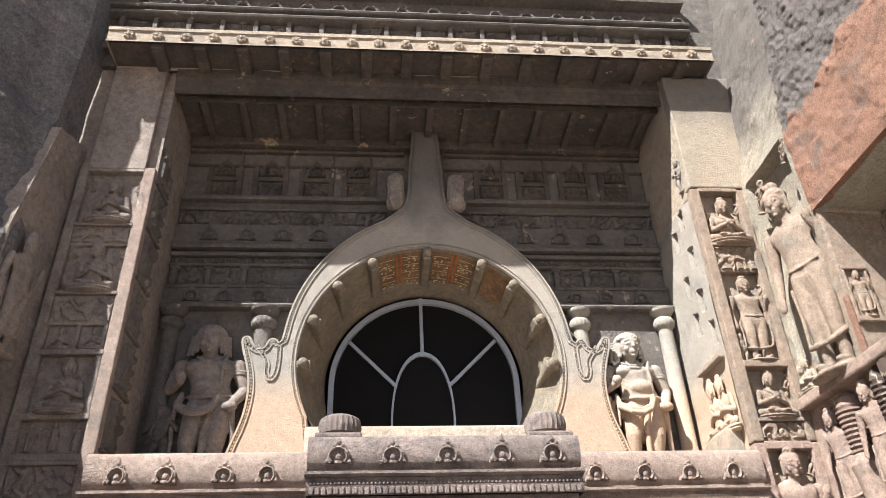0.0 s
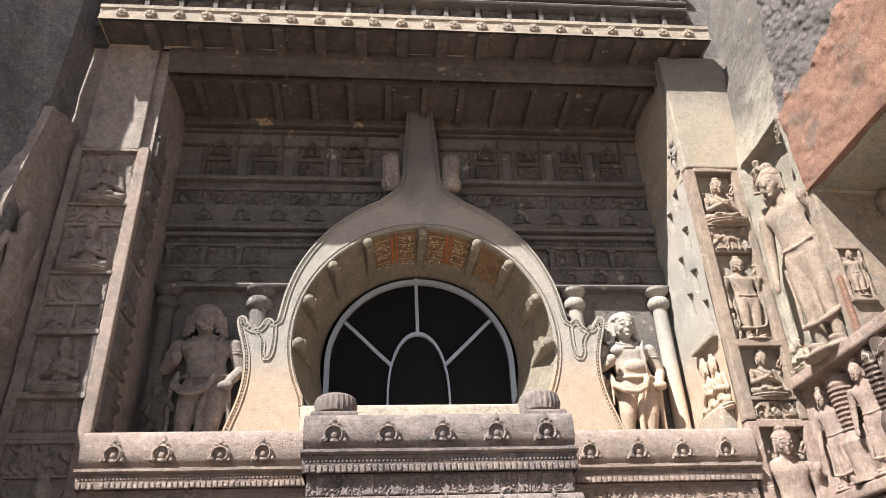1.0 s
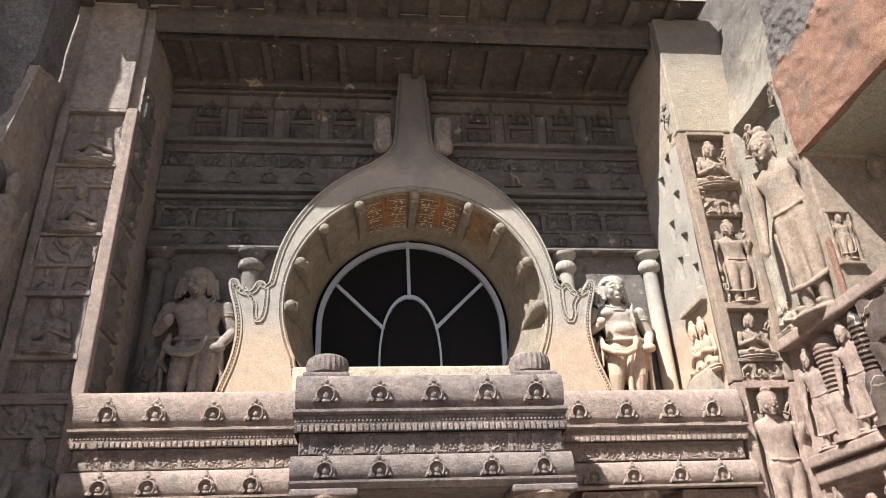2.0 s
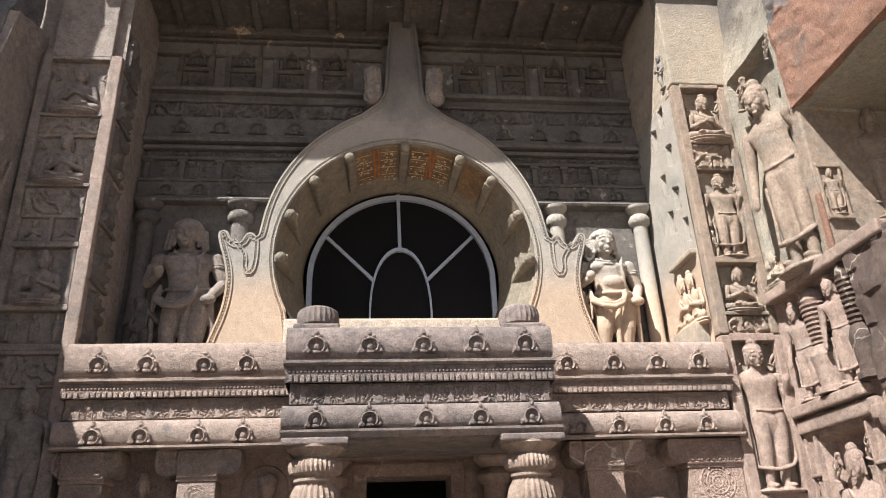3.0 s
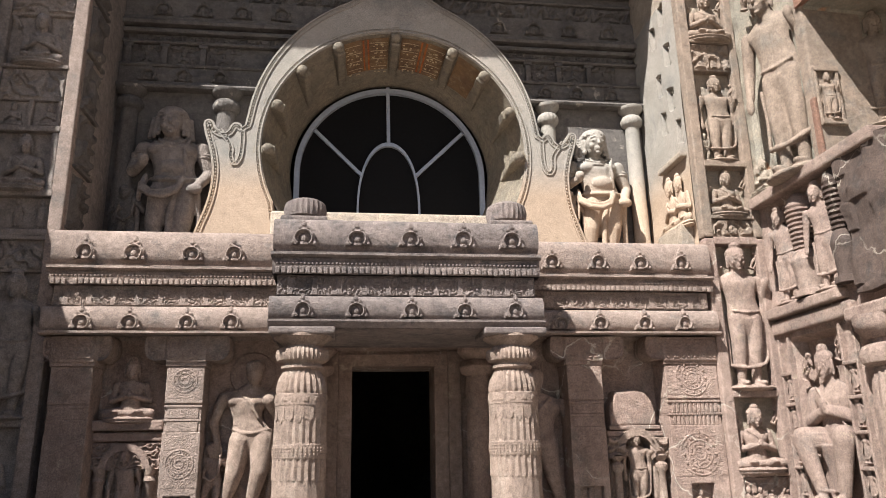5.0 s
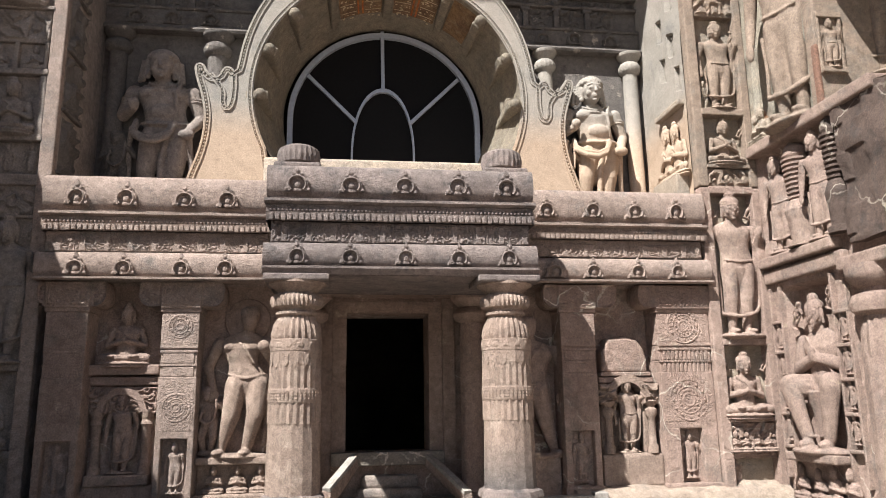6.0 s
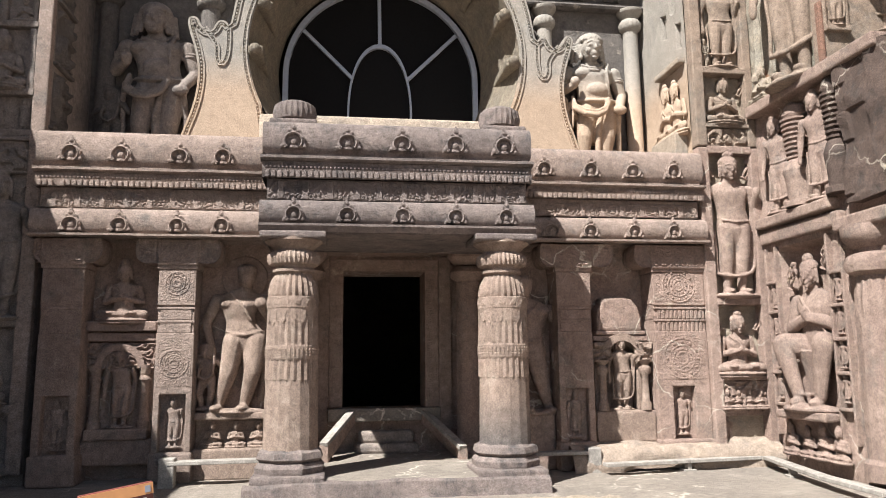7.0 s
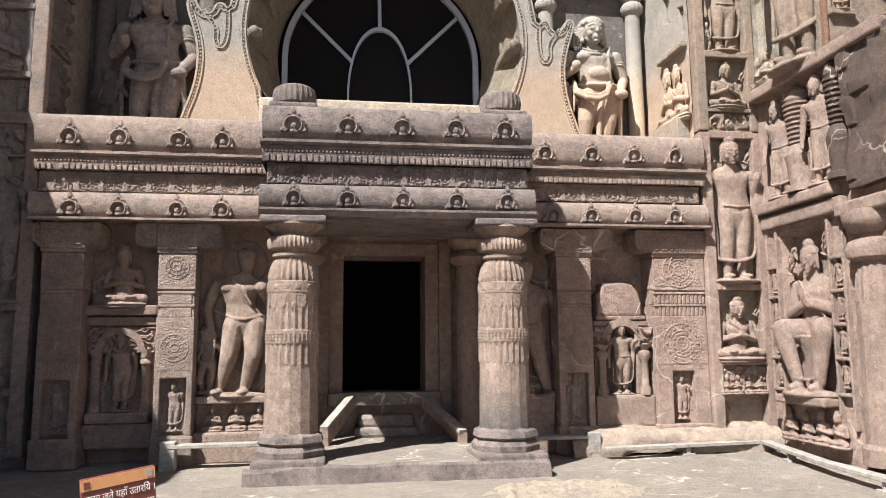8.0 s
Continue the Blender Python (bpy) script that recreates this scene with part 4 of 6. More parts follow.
def guardian():
    """A stout ornamented figure: curled wig, necklaces, looped sash, one hand on the hip."""
    bm = bmesh.new()
    s = 0.03
    carved_head(bm, -0.012, -0.05, 0.79, 0.185, "wig", 2, 6)
    cap(bm, (0, 0, 0.75), 0.055, (-0.01, -0.02, 0.83), 0.050)
    loft(bm, [(0.38, s, 0, 0.128, 0.075), (0.45, s, 0, 0.140, 0.082), (0.51, s, -0.006, 0.132, 0.082), (0.57, s * 0.6, -0.012, 0.122, 0.082), (0.63, s * 0.3, -0.008, 0.130, 0.080), (0.69, 0, -0.008, 0.156, 0.082), (0.74, 0, 0, 0.162, 0.066), (0.775, 0, 0.002, 0.115, 0.055), (0.80, 0, 0, 0.055, 0.048)])
    for q in (-1, 1):
        ell(bm, (q * 0.075, -0.052, 0.70), (0.070, 0.040, 0.042))
        cap(bm, (q * 0.075 + s, -0.005, 0.42), 0.080, (q * 0.082 + s * 0.4, -0.022, 0.24), 0.060)
        cap(bm, (q * 0.082 + s * 0.4, -0.022, 0.24), 0.060, (q * 0.078, 0.0, 0.05), 0.036)
        ell(bm, (q * 0.090, -0.05, 0.030), (0.040, 0.078, 0.024))
    ell(bm, (s * 0.6, -0.070, 0.575), (0.080, 0.038, 0.055))
    loft(bm, [(0.20, s * 0.6, 0.012, 0.120, 0.036), (0.40, s, 0.005, 0.140, 0.07)])
    # bent arm behind the sash, and the arm down to the hip
    arm(bm, (-0.172, 0.0, 0.725), (-0.235, 0.015, 0.575), (-0.150, -0.085, 0.60), 0.050, (0.034, 0.028, 0.036), 0.02)
    arm(bm, (0.172, 0.0, 0.725), (0.228, 0.012, 0.560), (0.165, -0.095, 0.425), 0.050, (0.048, 0.032, 0.034), -0.01)
    for x, z in ((-0.198, 0.665), (0.195, 0.660)):
        for dz in (0.0, 0.018):
            ell(bm, (x, 0.004, z + dz), (0.053, 0.052, 0.010))
    # necklaces, chest strap and belt
    for r, z, t in ((0.082, 0.785, 0.008), (0.110, 0.765, 0.007)):
        cord(bm, [(r * math.cos(a), -0.035 - 0.052 * math.sin(a), z - 0.050 * math.sin(a)) for a in (math.pi * k / 8 for k in range(9))], t)
    cord(bm, [(0.11, -0.055, 0.775), (0.085, -0.088, 0.70), (0.095, -0.090, 0.62), (0.10, -0.07, 0.54)], 0.011)
    cord(bm, [(-0.135 + s, -0.03, 0.505), (-0.07 + s, -0.082, 0.490), (s, -0.098, 0.484), (0.07 + s, -0.082, 0.490), (0.135 + s, -0.03, 0.505)], 0.014)
    # sash: a thick hanging loop, a knot and its falling end
    for dz, r in ((0.0, 0.020), (0.028, 0.014)):
        cord(bm, [(-0.175 + s, -0.03, 0.50 + dz), (-0.15, -0.085, 0.42 + dz), (-0.09, -0.115, 0.375 + dz), (-0.01, -0.120, 0.365 + dz), (0.055, -0.110, 0.40 + dz), (0.085, -0.10, 0.47 + dz)], r)
    cord(bm, [(-0.17, -0.02, 0.48), (-0.185, 0.0, 0.36), (-0.178, 0.01, 0.20), (-0.19, 0.01, 0.06)], 0.016)
    cord(bm, [(0.02 + s, -0.06, 0.42), (0.02, -0.055, 0.28), (0.015, -0.04, 0.05)], 0.020)
    cord(bm, [(0.175, -0.06, 0.41), (0.185, -0.02, 0.28), (0.190, 0.0, 0.06)], 0.018)
    ell(bm, (0, -0.01, 0.0), (0.20, 0.10, 0.026))
    return bm


def swaying():
    """A bare-chested figure with its hips thrown out, the face worn away."""
    bm = bmesh.new()
    carved_head(bm, 0.045, -0.02, 0.825, 0.150, "worn", 4)
    cap(bm, (0.02, 0, 0.76), 0.046, (0.045, -0.01, 0.84), 0.040)
    loft(bm, [(0.40, 0.035, 0, 0.085, 0.050), (0.47, 0.040, 0, 0.122, 0.068), (0.545, 0.030, 0, 0.112, 0.064), (0.60, 0.012, 0, 0.094, 0.058), (0.66, 0.0, -0.005, 0.108, 0.064), (0.715, 0.005, -0.006, 0.138, 0.068), (0.76, 0.012, 0, 0.146, 0.056), (0.79, 0.018, 0, 0.10, 0.048), (0.815, 0.02, 0, 0.05, 0.044)])
    for q in (-1, 1):
        ell(bm, (q * 0.065 + 0.006, -0.042, 0.715), (0.060, 0.032, 0.036))
    for hip, knee, foot in (((-0.022, -0.004, 0.46), (-0.055, -0.018, 0.25), (-0.110, 0.0, 0.05)), ((0.105, 0.0, 0.46), (0.100, -0.045, 0.26), (0.050, 0.0, 0.05))):
        cap(bm, hip, 0.078, knee, 0.056)
        cap(bm, knee, 0.056, foot, 0.034)
        ell(bm, (foot[0] - 0.01, -0.048, 0.025), (0.040, 0.068, 0.024))
    cord(bm, [(-0.078, -0.03, 0.535), (-0.02, -0.066, 0.512), (0.04, -0.074, 0.502), (0.10, -0.062, 0.515), (0.150, -0.02, 0.535)], 0.007)
    cord(bm, [(0.15, 0.0, 0.52), (0.17, 0.01, 0.38), (0.165, 0.015, 0.20), (0.15, 0.01, 0.08)], 0.020)
    cord(bm, [(-0.05, -0.05, 0.79), (0.03, -0.077, 0.70), (0.085, -0.06, 0.60)], 0.009)
    arm(bm, (-0.140, 0, 0.745), (-0.205, 0.012, 0.58), (-0.165, -0.025, 0.44), 0.040, (0.038, 0.018, 0.050), -0.045)
    arm(bm, (0.160, 0, 0.745), (0.215, 0.0, 0.59), (0.145, -0.085, 0.685), 0.040, (0.040, 0.026, 0.040), 0.03)
    ell(bm, (0, -0.01, 0.0), (0.20, 0.10, 0.024))
    return bm


def attendant():
    """A small flying or standing helper with a tall headdress and a garland."""
    bm = bmesh.new()
    carved_head(bm, -0.02, -0.03, 0.77, 0.18, "wig", 4)
    loft(bm, [(0.40, 0.02, 0, 0.115, 0.07), (0.48, 0.02, 0, 0.125, 0.075), (0.57, 0, 0, 0.100, 0.07), (0.66, 0, 0, 0.135, 0.08), (0.74, 0, 0, 0.15, 0.06), (0.80, 0, 0, 0.05, 0.05)])
    for q in (-1, 1):
        cap(bm, (q * 0.06 + 0.02, 0, 0.46), 0.072, (q * 0.085, -0.04, 0.25), 0.055)
        cap(bm, (q * 0.085, -0.04, 0.25), 0.055, (q * 0.05, 0.02, 0.05), 0.040)
    arm(bm, (-0.15, 0, 0.73), (-0.22, 0.0, 0.58), (-0.07, -0.10, 0.62), 0.046)
    arm(bm, (0.15, 0, 0.73), (0.23, 0.0, 0.62), (0.12, -0.10, 0.74), 0.046)
    cord(bm, [(-0.08, -0.11, 0.64), (-0.10, -0.12, 0.50), (0.0, -0.12, 0.44), (0.10, -0.11, 0.52), (0.12, -0.10, 0.72)], 0.022)
    ell(bm, (0, 0, 0.02), (0.16, 0.09, 0.04))
    return bm


def seated():
    """Cross-legged on a cushion, hands together at the chest."""
    bm = bmesh.new()
    carved_head(bm, 0, -0.05, 0.655, 0.265, "curls", 8)
    cap(bm, (0, 0, 0.58), 0.075, (0, -0.025, 0.70), 0.068)
    loft(bm, [(0.06, 0, 0, 0.20, 0.13), (0.16, 0, 0, 0.185, 0.12), (0.28, 0, -0.005, 0.150, 0.105), (0.40, 0, -0.01, 0.175, 0.112), (0.49, 0, -0.01, 0.208, 0.115), (0.56, 0, 0, 0.215, 0.095), (0.605, 0, 0, 0.14, 0.08), (0.64, 0, 0, 0.07, 0.07)])
    for q in (-1, 1):
        cap(bm, (q * 0.12, 0.0, 0.115), 0.105, (q * 0.335, -0.10, 0.105), 0.075)
        cap(bm, (q * 0.335, -0.11, 0.10), 0.072, (-q * 0.08, -0.21, 0.105), 0.048)
        ell(bm, (-q * 0.17, -0.215, 0.13), (0.075, 0.040, 0.030))
        cap(bm, (q * 0.222, 0.0, 0.545), 0.064, (q * 0.285, 0.0, 0.315), 0.054)
        cap(bm, (q * 0.285, -0.01, 0.315), 0.054, (q * 0.055, -0.155, 0.375), 0.036)
    ell(bm, (-0.012, -0.175, 0.41), (0.040, 0.030, 0.052))
    ell(bm, (0.022, -0.17, 0.375), (0.042, 0.028, 0.034))
    cord(bm, [(-0.15, -0.07, 0.60), (-0.05, -0.125, 0.52), (0.05, -0.125, 0.42), (0.12, -0.10, 0.32)], 0.012)
    ell(bm, (0, -0.07, 0.015), (0.43, 0.23, 0.045))
    ell(bm, (0, -0.06, -0.03), (0.41, 0.22, 0.035))
    return bm


def enthroned():
    """Seated with hanging legs, knees apart, hands at the chest, feet on a lotus."""
    bm = bmesh.new()
    carved_head(bm, 0, -0.05, 0.79, 0.165, "curls", 8)
    cap(bm, (0, 0, 0.74), 0.052, (0, -0.025, 0.82), 0.045)
    loft(bm, [(0.36, 0, 0, 0.155, 0.11), (0.43, 0, 0, 0.150, 0.105), (0.51, 0, -0.005, 0.118, 0.085), (0.58, 0, -0.01, 0.128, 0.088), (0.66, 0, -0.01, 0.158, 0.092), (0.715, 0, 0, 0.165, 0.074), (0.75, 0, 0, 0.11, 0.06), (0.78, 0, 0, 0.055, 0.05)])
    for q in (-1, 1):
        cap(bm, (q * 0.085, 0.0, 0.405), 0.090, (q * 0.180, -0.22, 0.415), 0.080)
        cap(bm, (q * 0.180, -0.22, 0.405), 0.078, (q * 0.095, -0.18, 0.095), 0.048)
        ell(bm, (q * 0.085, -0.22, 0.055), (0.042, 0.085, 0.030))
        cap(bm, (q * 0.172, 0.0, 0.70), 0.052, (q * 0.222, -0.03, 0.53), 0.044)
        cap(bm, (q * 0.215, -0.035, 0.53), 0.046, (q * 0.035, -0.12, 0.585), 0.034)
    ell(bm, (-0.01, -0.14, 0.62), (0.034, 0.028, 0.050))
    ell(bm, (0.02, -0.135, 0.585), (0.036, 0.026, 0.032))
    loft(bm, [(0.10, 0, -0.07, 0.08, 0.025), (0.25, 0, -0.08, 0.10, 0.03), (0.38, 0, -0.10, 0.14, 0.06)])
    cord(bm, [(-0.14, -0.19, 0.115), (-0.08, -0.22, 0.11), (0.0, -0.15, 0.10), (0.08, -0.22, 0.11), (0.14, -0.19, 0.115)], 0.013)
    cord(bm, [(-0.12, -0.05, 0.74), (-0.04, -0.10, 0.67), (0.05, -0.105, 0.58), (0.11, -0.08, 0.50)], 0.010)
    ell(bm, (0, -0.17, 0.012), (0.24, 0.16, 0.035))
    rbox(bm, -0.2, 0.2, -0.02, 0.14, 0.0, 0.40, 0.02)
    return bm


def fused(name, bm, voxel, mat):
    """Fuse the rough forms of a statue into one worn skin."""
    ob = part(name, bm, mat)
    md = ob.modifiers.new("skin", "REMESH")
    md.mode, md.voxel_size = "VOXEL", voxel
    sm = ob.modifiers.new("wear", "SMOOTH")
    sm.factor, sm.iterations = 0.5, 1
    me = bpy.data.meshes.new_from_object(ob.evaluated_get(bpy.context.evaluated_depsgraph_get()))
    bpy.data.objects.remove(ob)
    for p in me.polygons:
        p.use_smooth = True
    me.name = name
    return me


FORMS = {
    "robed": fused("robed", standing(), 0.0058, BROWN),
    "robed_small": fused("robed_small", standing(), 0.014, BROWN),
    "guard": fused("guard", guardian(), 0.0056, BROWN),
    "bare": fused("bare", swaying(), 0.0075, BROWN),
    "attendant": fused("attendant", attendant(), 0.014, BROWN),
    "seated": fused("seated", seated(), 0.0105, BROWN),
    "seated_small": fused("seated_small", seated(), 0.022, BROWN),
    "enthroned": fused("enthroned", enthroned(), 0.0068, BROWN),
}
COPIES = {}


def statue(form, at, h, mat, label, group="", rz=0.0, ry=0.0, flat=1.0, wide=1.0, name="statue"):
    key = (form, mat.name)
    if key not in COPIES:
        COPIES[key] = FORMS[form].copy()
        COPIES[key].materials.clear()
        COPIES[key].materials.append(mat)
    ob = new(name, COPIES[key])
    ob.matrix_basis = pose(*at, 0, ry, rz) @ Matrix.Diagonal((h * wide, h * flat, h, 1))
    return tagged(ob, label, "statue", group)


def flying_pair(x, z, y, span, h, mat, rz=0.0, dirx=(1, 0)):
    for q in (-1, 1):
        statue("attendant", (x + q * span * dirx[0], y + q * span * dirx[1], z), h, mat, "small carved attendant figure in a niche corner", "niche attendants", rz, q * 28, 0.8, name="relief_figure")


# ---- courses of the shaded back wall ----
def course(name, label, zs, y, x_ranges, mat=GREY_SHADED):
    T = thing(name, label, "moulding", "back wall courses")
    for x0, x1 in x_ranges:
        part("moulding", swept([(YB + 0.01, zs[0])] + [(y, zs[0]), (y - 0.02, (zs[0] + zs[1]) / 2), (y, zs[1])] + [(YB + 0.01, zs[1])], x0, x1, 0.3), mat, T)
    return T


def arch_edge(z):
    """Half width of the great arch at height z."""
    if z > 9.6:
        return 0.78 if z < 10.9 else 0.42
    r = 2.62 + 0.42 * max(0, min(1, (z - 7.2) / 2.4)) ** 1.3
    return math.sqrt(max(0.3, r * r - (z - CZ) ** 2)) + 0.02


def sides(z):
    w = arch_edge(z)
    return ((XL + 0.01, -w), (w, XR - 0.01))


random.seed(11)
MED_SOOT_SHADE = MED_MESH.copy()
MED_SOOT_SHADE.materials[0] = SOOT_SHADE
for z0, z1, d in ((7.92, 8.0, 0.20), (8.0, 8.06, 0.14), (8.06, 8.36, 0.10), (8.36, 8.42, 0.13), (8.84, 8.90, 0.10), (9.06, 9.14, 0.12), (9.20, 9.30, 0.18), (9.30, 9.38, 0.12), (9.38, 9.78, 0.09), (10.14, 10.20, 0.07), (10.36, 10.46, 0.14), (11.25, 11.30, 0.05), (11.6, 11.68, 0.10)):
    course("wall_course", "grey stone moulding course of the back wall", (z0, z1), YB - d, sides((z0 + z1) / 2), SOOT_SHADE if z0 > 11 else GREY_SHADED)
for z0, z1, seed, cell, d in ((8.92, 9.05, 21, 0.07, 0.05), (9.80, 10.13, 23, 0.13, 0.075)):
    T = thing("carved_band", "band of shallow scroll carving on the back wall", "relief", "carved bands")
    for k, (x0, x1) in enumerate(sides(z0)):
        part("carving", carved(x0, x1, z0, z1, YB - 0.01, d, seed + k, cell, 0.03), GREY_SHADED, T)
rowT = thing("medallion_row", "row of small arch medallions on the back wall", "relief", "medallion rows")
for x in (-4.35, -3.75, -3.12, 2.85, 3.45, 4.15):
    medallion(rowT, x, YB - 0.14, 8.07, 1.0, MED_GREY)
rowT = thing("medallion_row", "row of small arch medallions on the back wall", "relief", "medallion rows")
for x in (-4.2, -3.5, -2.8, -2.1, 2.0, 2.7, 3.4, 4.2):
    medallion(rowT, x, YB - 0.125, 9.41, 1.1, MED_GREY)


def pillared_row(z0, z1, xs, y, seed, fig="seated_small"):
    """A row of small niches: posts between, a small figure in each."""
    T = thing("niche_row", "row of small pillared niches with carved figures", "relief", "niche rows")
    for a, b in zip(xs, xs[1:]):
        part("post", slab(a - 0.05, a + 0.05, y - 0.07, y + 0.02, z0, z1, 0.015), GREY_SHADED, T)
        part("capital", slab(a - 0.085, a + 0.085, y - 0.085, y + 0.02, z1 - 0.07, z1, 0.015), GREY_SHADED, T)
        part("canopy", carved(a + 0.05, b - 0.05, z0 + (z1 - z0) * 0.72, z1, y, 0.05, seed, 0.12, 0.03), GREY_SHADED, T)
        h = (z1 - z0) * 0.72
        statue(fig, ((a + b) / 2, y - 0.01, z0), h, GREY_SHADED, "small seated figure carved in a wall niche", "niche figures", flat=0.95, name="relief_figure")
        for q in (-1, 1):
            statue("attendant", ((a + b) / 2 + q * (b - a) * 0.3, y - 0.01, z0), h * 0.85, GREY_SHADED, "small carved attendant figure in a wall niche", "niche figures", flat=0.6, name="relief_figure")


pillared_row(8.42, 8.84, [-4.75, -4.12, -3.45, -2.75], YB - 0.02, 31)
pillared_row(8.42, 8.84, [2.55, 3.15, 3.75, 4.35], YB - 0.02, 33)
for k, xs in enumerate(([-4.55, -3.62, -2.7, -1.75, -0.95], [0.95, 1.85, 2.75, 3.65, 4.5])):
    T = thing("niche_row", "tall shaded wall panels with shrine reliefs", "relief", "niche rows")
    for a, b in zip(xs, xs[1:]):
        m = (a + b) / 2
        for e in (m - 0.30, m + 0.30):
            part("post", slab(e - 0.055, e + 0.055, YB - 0.055, YB + 0.01, 10.46, 11.25, 0.015), SOOT_SHADE, T)
        part("panel", carved(m - 0.24, m + 0.24, 10.5, 10.85, YB - 0.01, 0.05, 40 + k, 0.13, 0.03), SOOT_SHADE, T)
        part("lintel", slab(m - 0.36, m + 0.36, YB - 0.065, YB + 0.01, 10.88, 10.96, 0.015), SOOT_SHADE, T)
        medallion(T, m, YB - 0.05, 11.02, 1.25, MED_SOOT_SHADE)
        statue("seated_small", (m, YB - 0.03, 10.47), 0.36, SOOT_SHADE, "small seated figure carved in a wall niche", "niche figures", flat=0.6, name="relief_figure")
        part("post", slab(b - 0.16 - 0.03, b - 0.16 + 0.03, YB - 0.05, YB + 0.01, 10.46, 11.6, 0.01), SOOT_SHADE, T)

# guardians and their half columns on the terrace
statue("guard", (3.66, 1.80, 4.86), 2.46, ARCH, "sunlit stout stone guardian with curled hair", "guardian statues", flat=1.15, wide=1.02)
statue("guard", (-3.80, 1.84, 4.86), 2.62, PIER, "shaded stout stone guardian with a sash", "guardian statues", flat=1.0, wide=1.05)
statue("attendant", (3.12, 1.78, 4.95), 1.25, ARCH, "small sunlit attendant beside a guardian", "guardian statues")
statue("attendant", (-4.48, 1.85, 4.90), 1.2, GREY_SHADED, "small shaded attendant beside a guardian", "guardian statues")


def half_column(x, y, z0, z1, r, mat, label, group):
    T = thing("half_column", label, "column", group, at=(x, y, z0))
    h = z1 - z0
    part("shaft", lathe([(r * 1.2, 0), (r * 1.2, 0.12), (r, 0.16), (r * 0.92, h - 0.42)], 24), mat, T, smooth=True)
    part("cushion", lathe([(r * 0.9, h - 0.42), (r * 1.35, h - 0.36), (r * 1.45, h - 0.28), (r * 1.2, h - 0.20), (r * 0.9, h - 0.17)], 64, lambda v: 0.05), mat, T, smooth=True)
    part("capital", lathe([(r * 0.95, h - 0.17), (r * 1.5, h - 0.07), (r * 1.6, h - 0.05), (r * 1.6, h)], 24), mat, T, smooth=True)


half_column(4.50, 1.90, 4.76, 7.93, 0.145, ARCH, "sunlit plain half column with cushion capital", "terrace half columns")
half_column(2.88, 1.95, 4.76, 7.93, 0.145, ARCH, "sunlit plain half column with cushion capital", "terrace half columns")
# Left pair in the darker grey: their shade is put into the colour.
half_column(-4.62, 1.95, 4.76, 7.93, 0.16, GREY_SHADED, "shaded plain half column with cushion capital", "terrace half columns")
half_column(-2.98, 1.95, 4.76, 7.93, 0.17, GREY_SHADED, "shaded plain half column with cushion capital", "terrace half columns")


# ---- framed niche stacks on the piers ----
def niche_stack(name, label, x0, x1, yb, yf, bars, edge, mat, ztop, rim=None):
    """Upright borders and cross bars standing proud of the sunk wall."""
    T = thing(name, label, "relief", "niche stacks")
    z0 = bars[0][0]
    part("border", slab(x0, x0 + edge[0], yf, yb + 0.01, z0, ztop, 0.02), mat, T)
    part("border", slab(x1 - edge[1], x1, yf, yb + 0.01, z0, ztop, 0.02), rim or mat, T)
    for a, b, cut in bars:
        if cut:
            part("bar", slab(x0 + edge[0] - 0.02, x1 - edge[1] + 0.02, yf + 0.05, yb + 0.01, a, b, 0.015), mat, T)
            part("carved_bar", carved(x0 + edge[0], x1 - edge[1], a + 0.04, b - 0.06, yf + 0.052, 0.05, round(a * 10), 0.14, 0.022), mat, T)
            part("sill", slab(x0 + edge[0] - 0.02, x1 - edge[1] + 0.02, yf - 0.02, yb, b - 0.06, b, 0.012), mat, T)
        else:
            part("bar", slab(x0 + edge[0] - 0.02, x1 - edge[1] + 0.02, yf - 0.012, yb + 0.01, a, b, 0.015), mat, T)
    return T


niche_stack("niche_stack", "brown lower stack of framed niches with figures", XR - 0.004, 5.72, 0.26, 0.08,
            [(0.18, 0.34, 0), (0.72, 1.30, 1), (2.36, 2.46, 0), (4.72, 4.84, 0)], (0.17, 0.14), BROWNV, 4.82)
niche_stack("niche_stack", "tall pale stack of framed niches with figures", XR - 0.004, 5.72, 0.26, 0.08,
            [(4.84, 5.20, 1), (6.03, 6.14, 0), (7.78, 8.34, 1), (9.44, 9.52, 0)], (0.17, 0.14), TAN, 9.5)
tagged(part("pier_head", slab(XR - 0.004, 6.15, 0.06, 0.3, 9.52, 12.28, 0.03), HEAD), "plain pale block heading the niche stack", "wall", kind="structure")
NF = "niche figures of the pier"
statue("seated", (5.27, 0.22, 8.36), 0.98, TAN, "sunlit seated stone figure in a framed niche", NF)
statue("robed", (5.27, 0.20, 6.16), 1.52, TAN, "sunlit robed standing stone figure in a niche", NF, wide=1.1)
statue("seated", (5.25, 0.22, 5.22), 0.78, TAN, "small sunlit seated stone figure in a niche", NF)
statue("robed", (5.22, 0.17, 2.50), 2.22, BROWN, "tall robed standing stone figure in a niche", NF, flat=0.9, wide=1.0)
statue("seated", (5.20, 0.20, 1.32), 0.95, BROWN, "seated stone figure on a carved throne", NF)
statue("attendant", (XR + 0.02, 0.34, 9.62), 0.75, ARCH, "small weathered figure at the inner edge of the pier", "niche attendants", -60, name="relief_figure")
statue("robed_small", (4.98, 0.22, 0.35), 0.36, BROWN, "small standing figure at the pier foot", NF)
for z, h in ((9.0, 0.36), (7.30, 0.40), (5.70, 0.34), (4.35, 0.42), (1.98, 0.34)):
    flying_pair(5.24, z, 0.19, 0.27, h, TAN if z > 5 else BROWN)
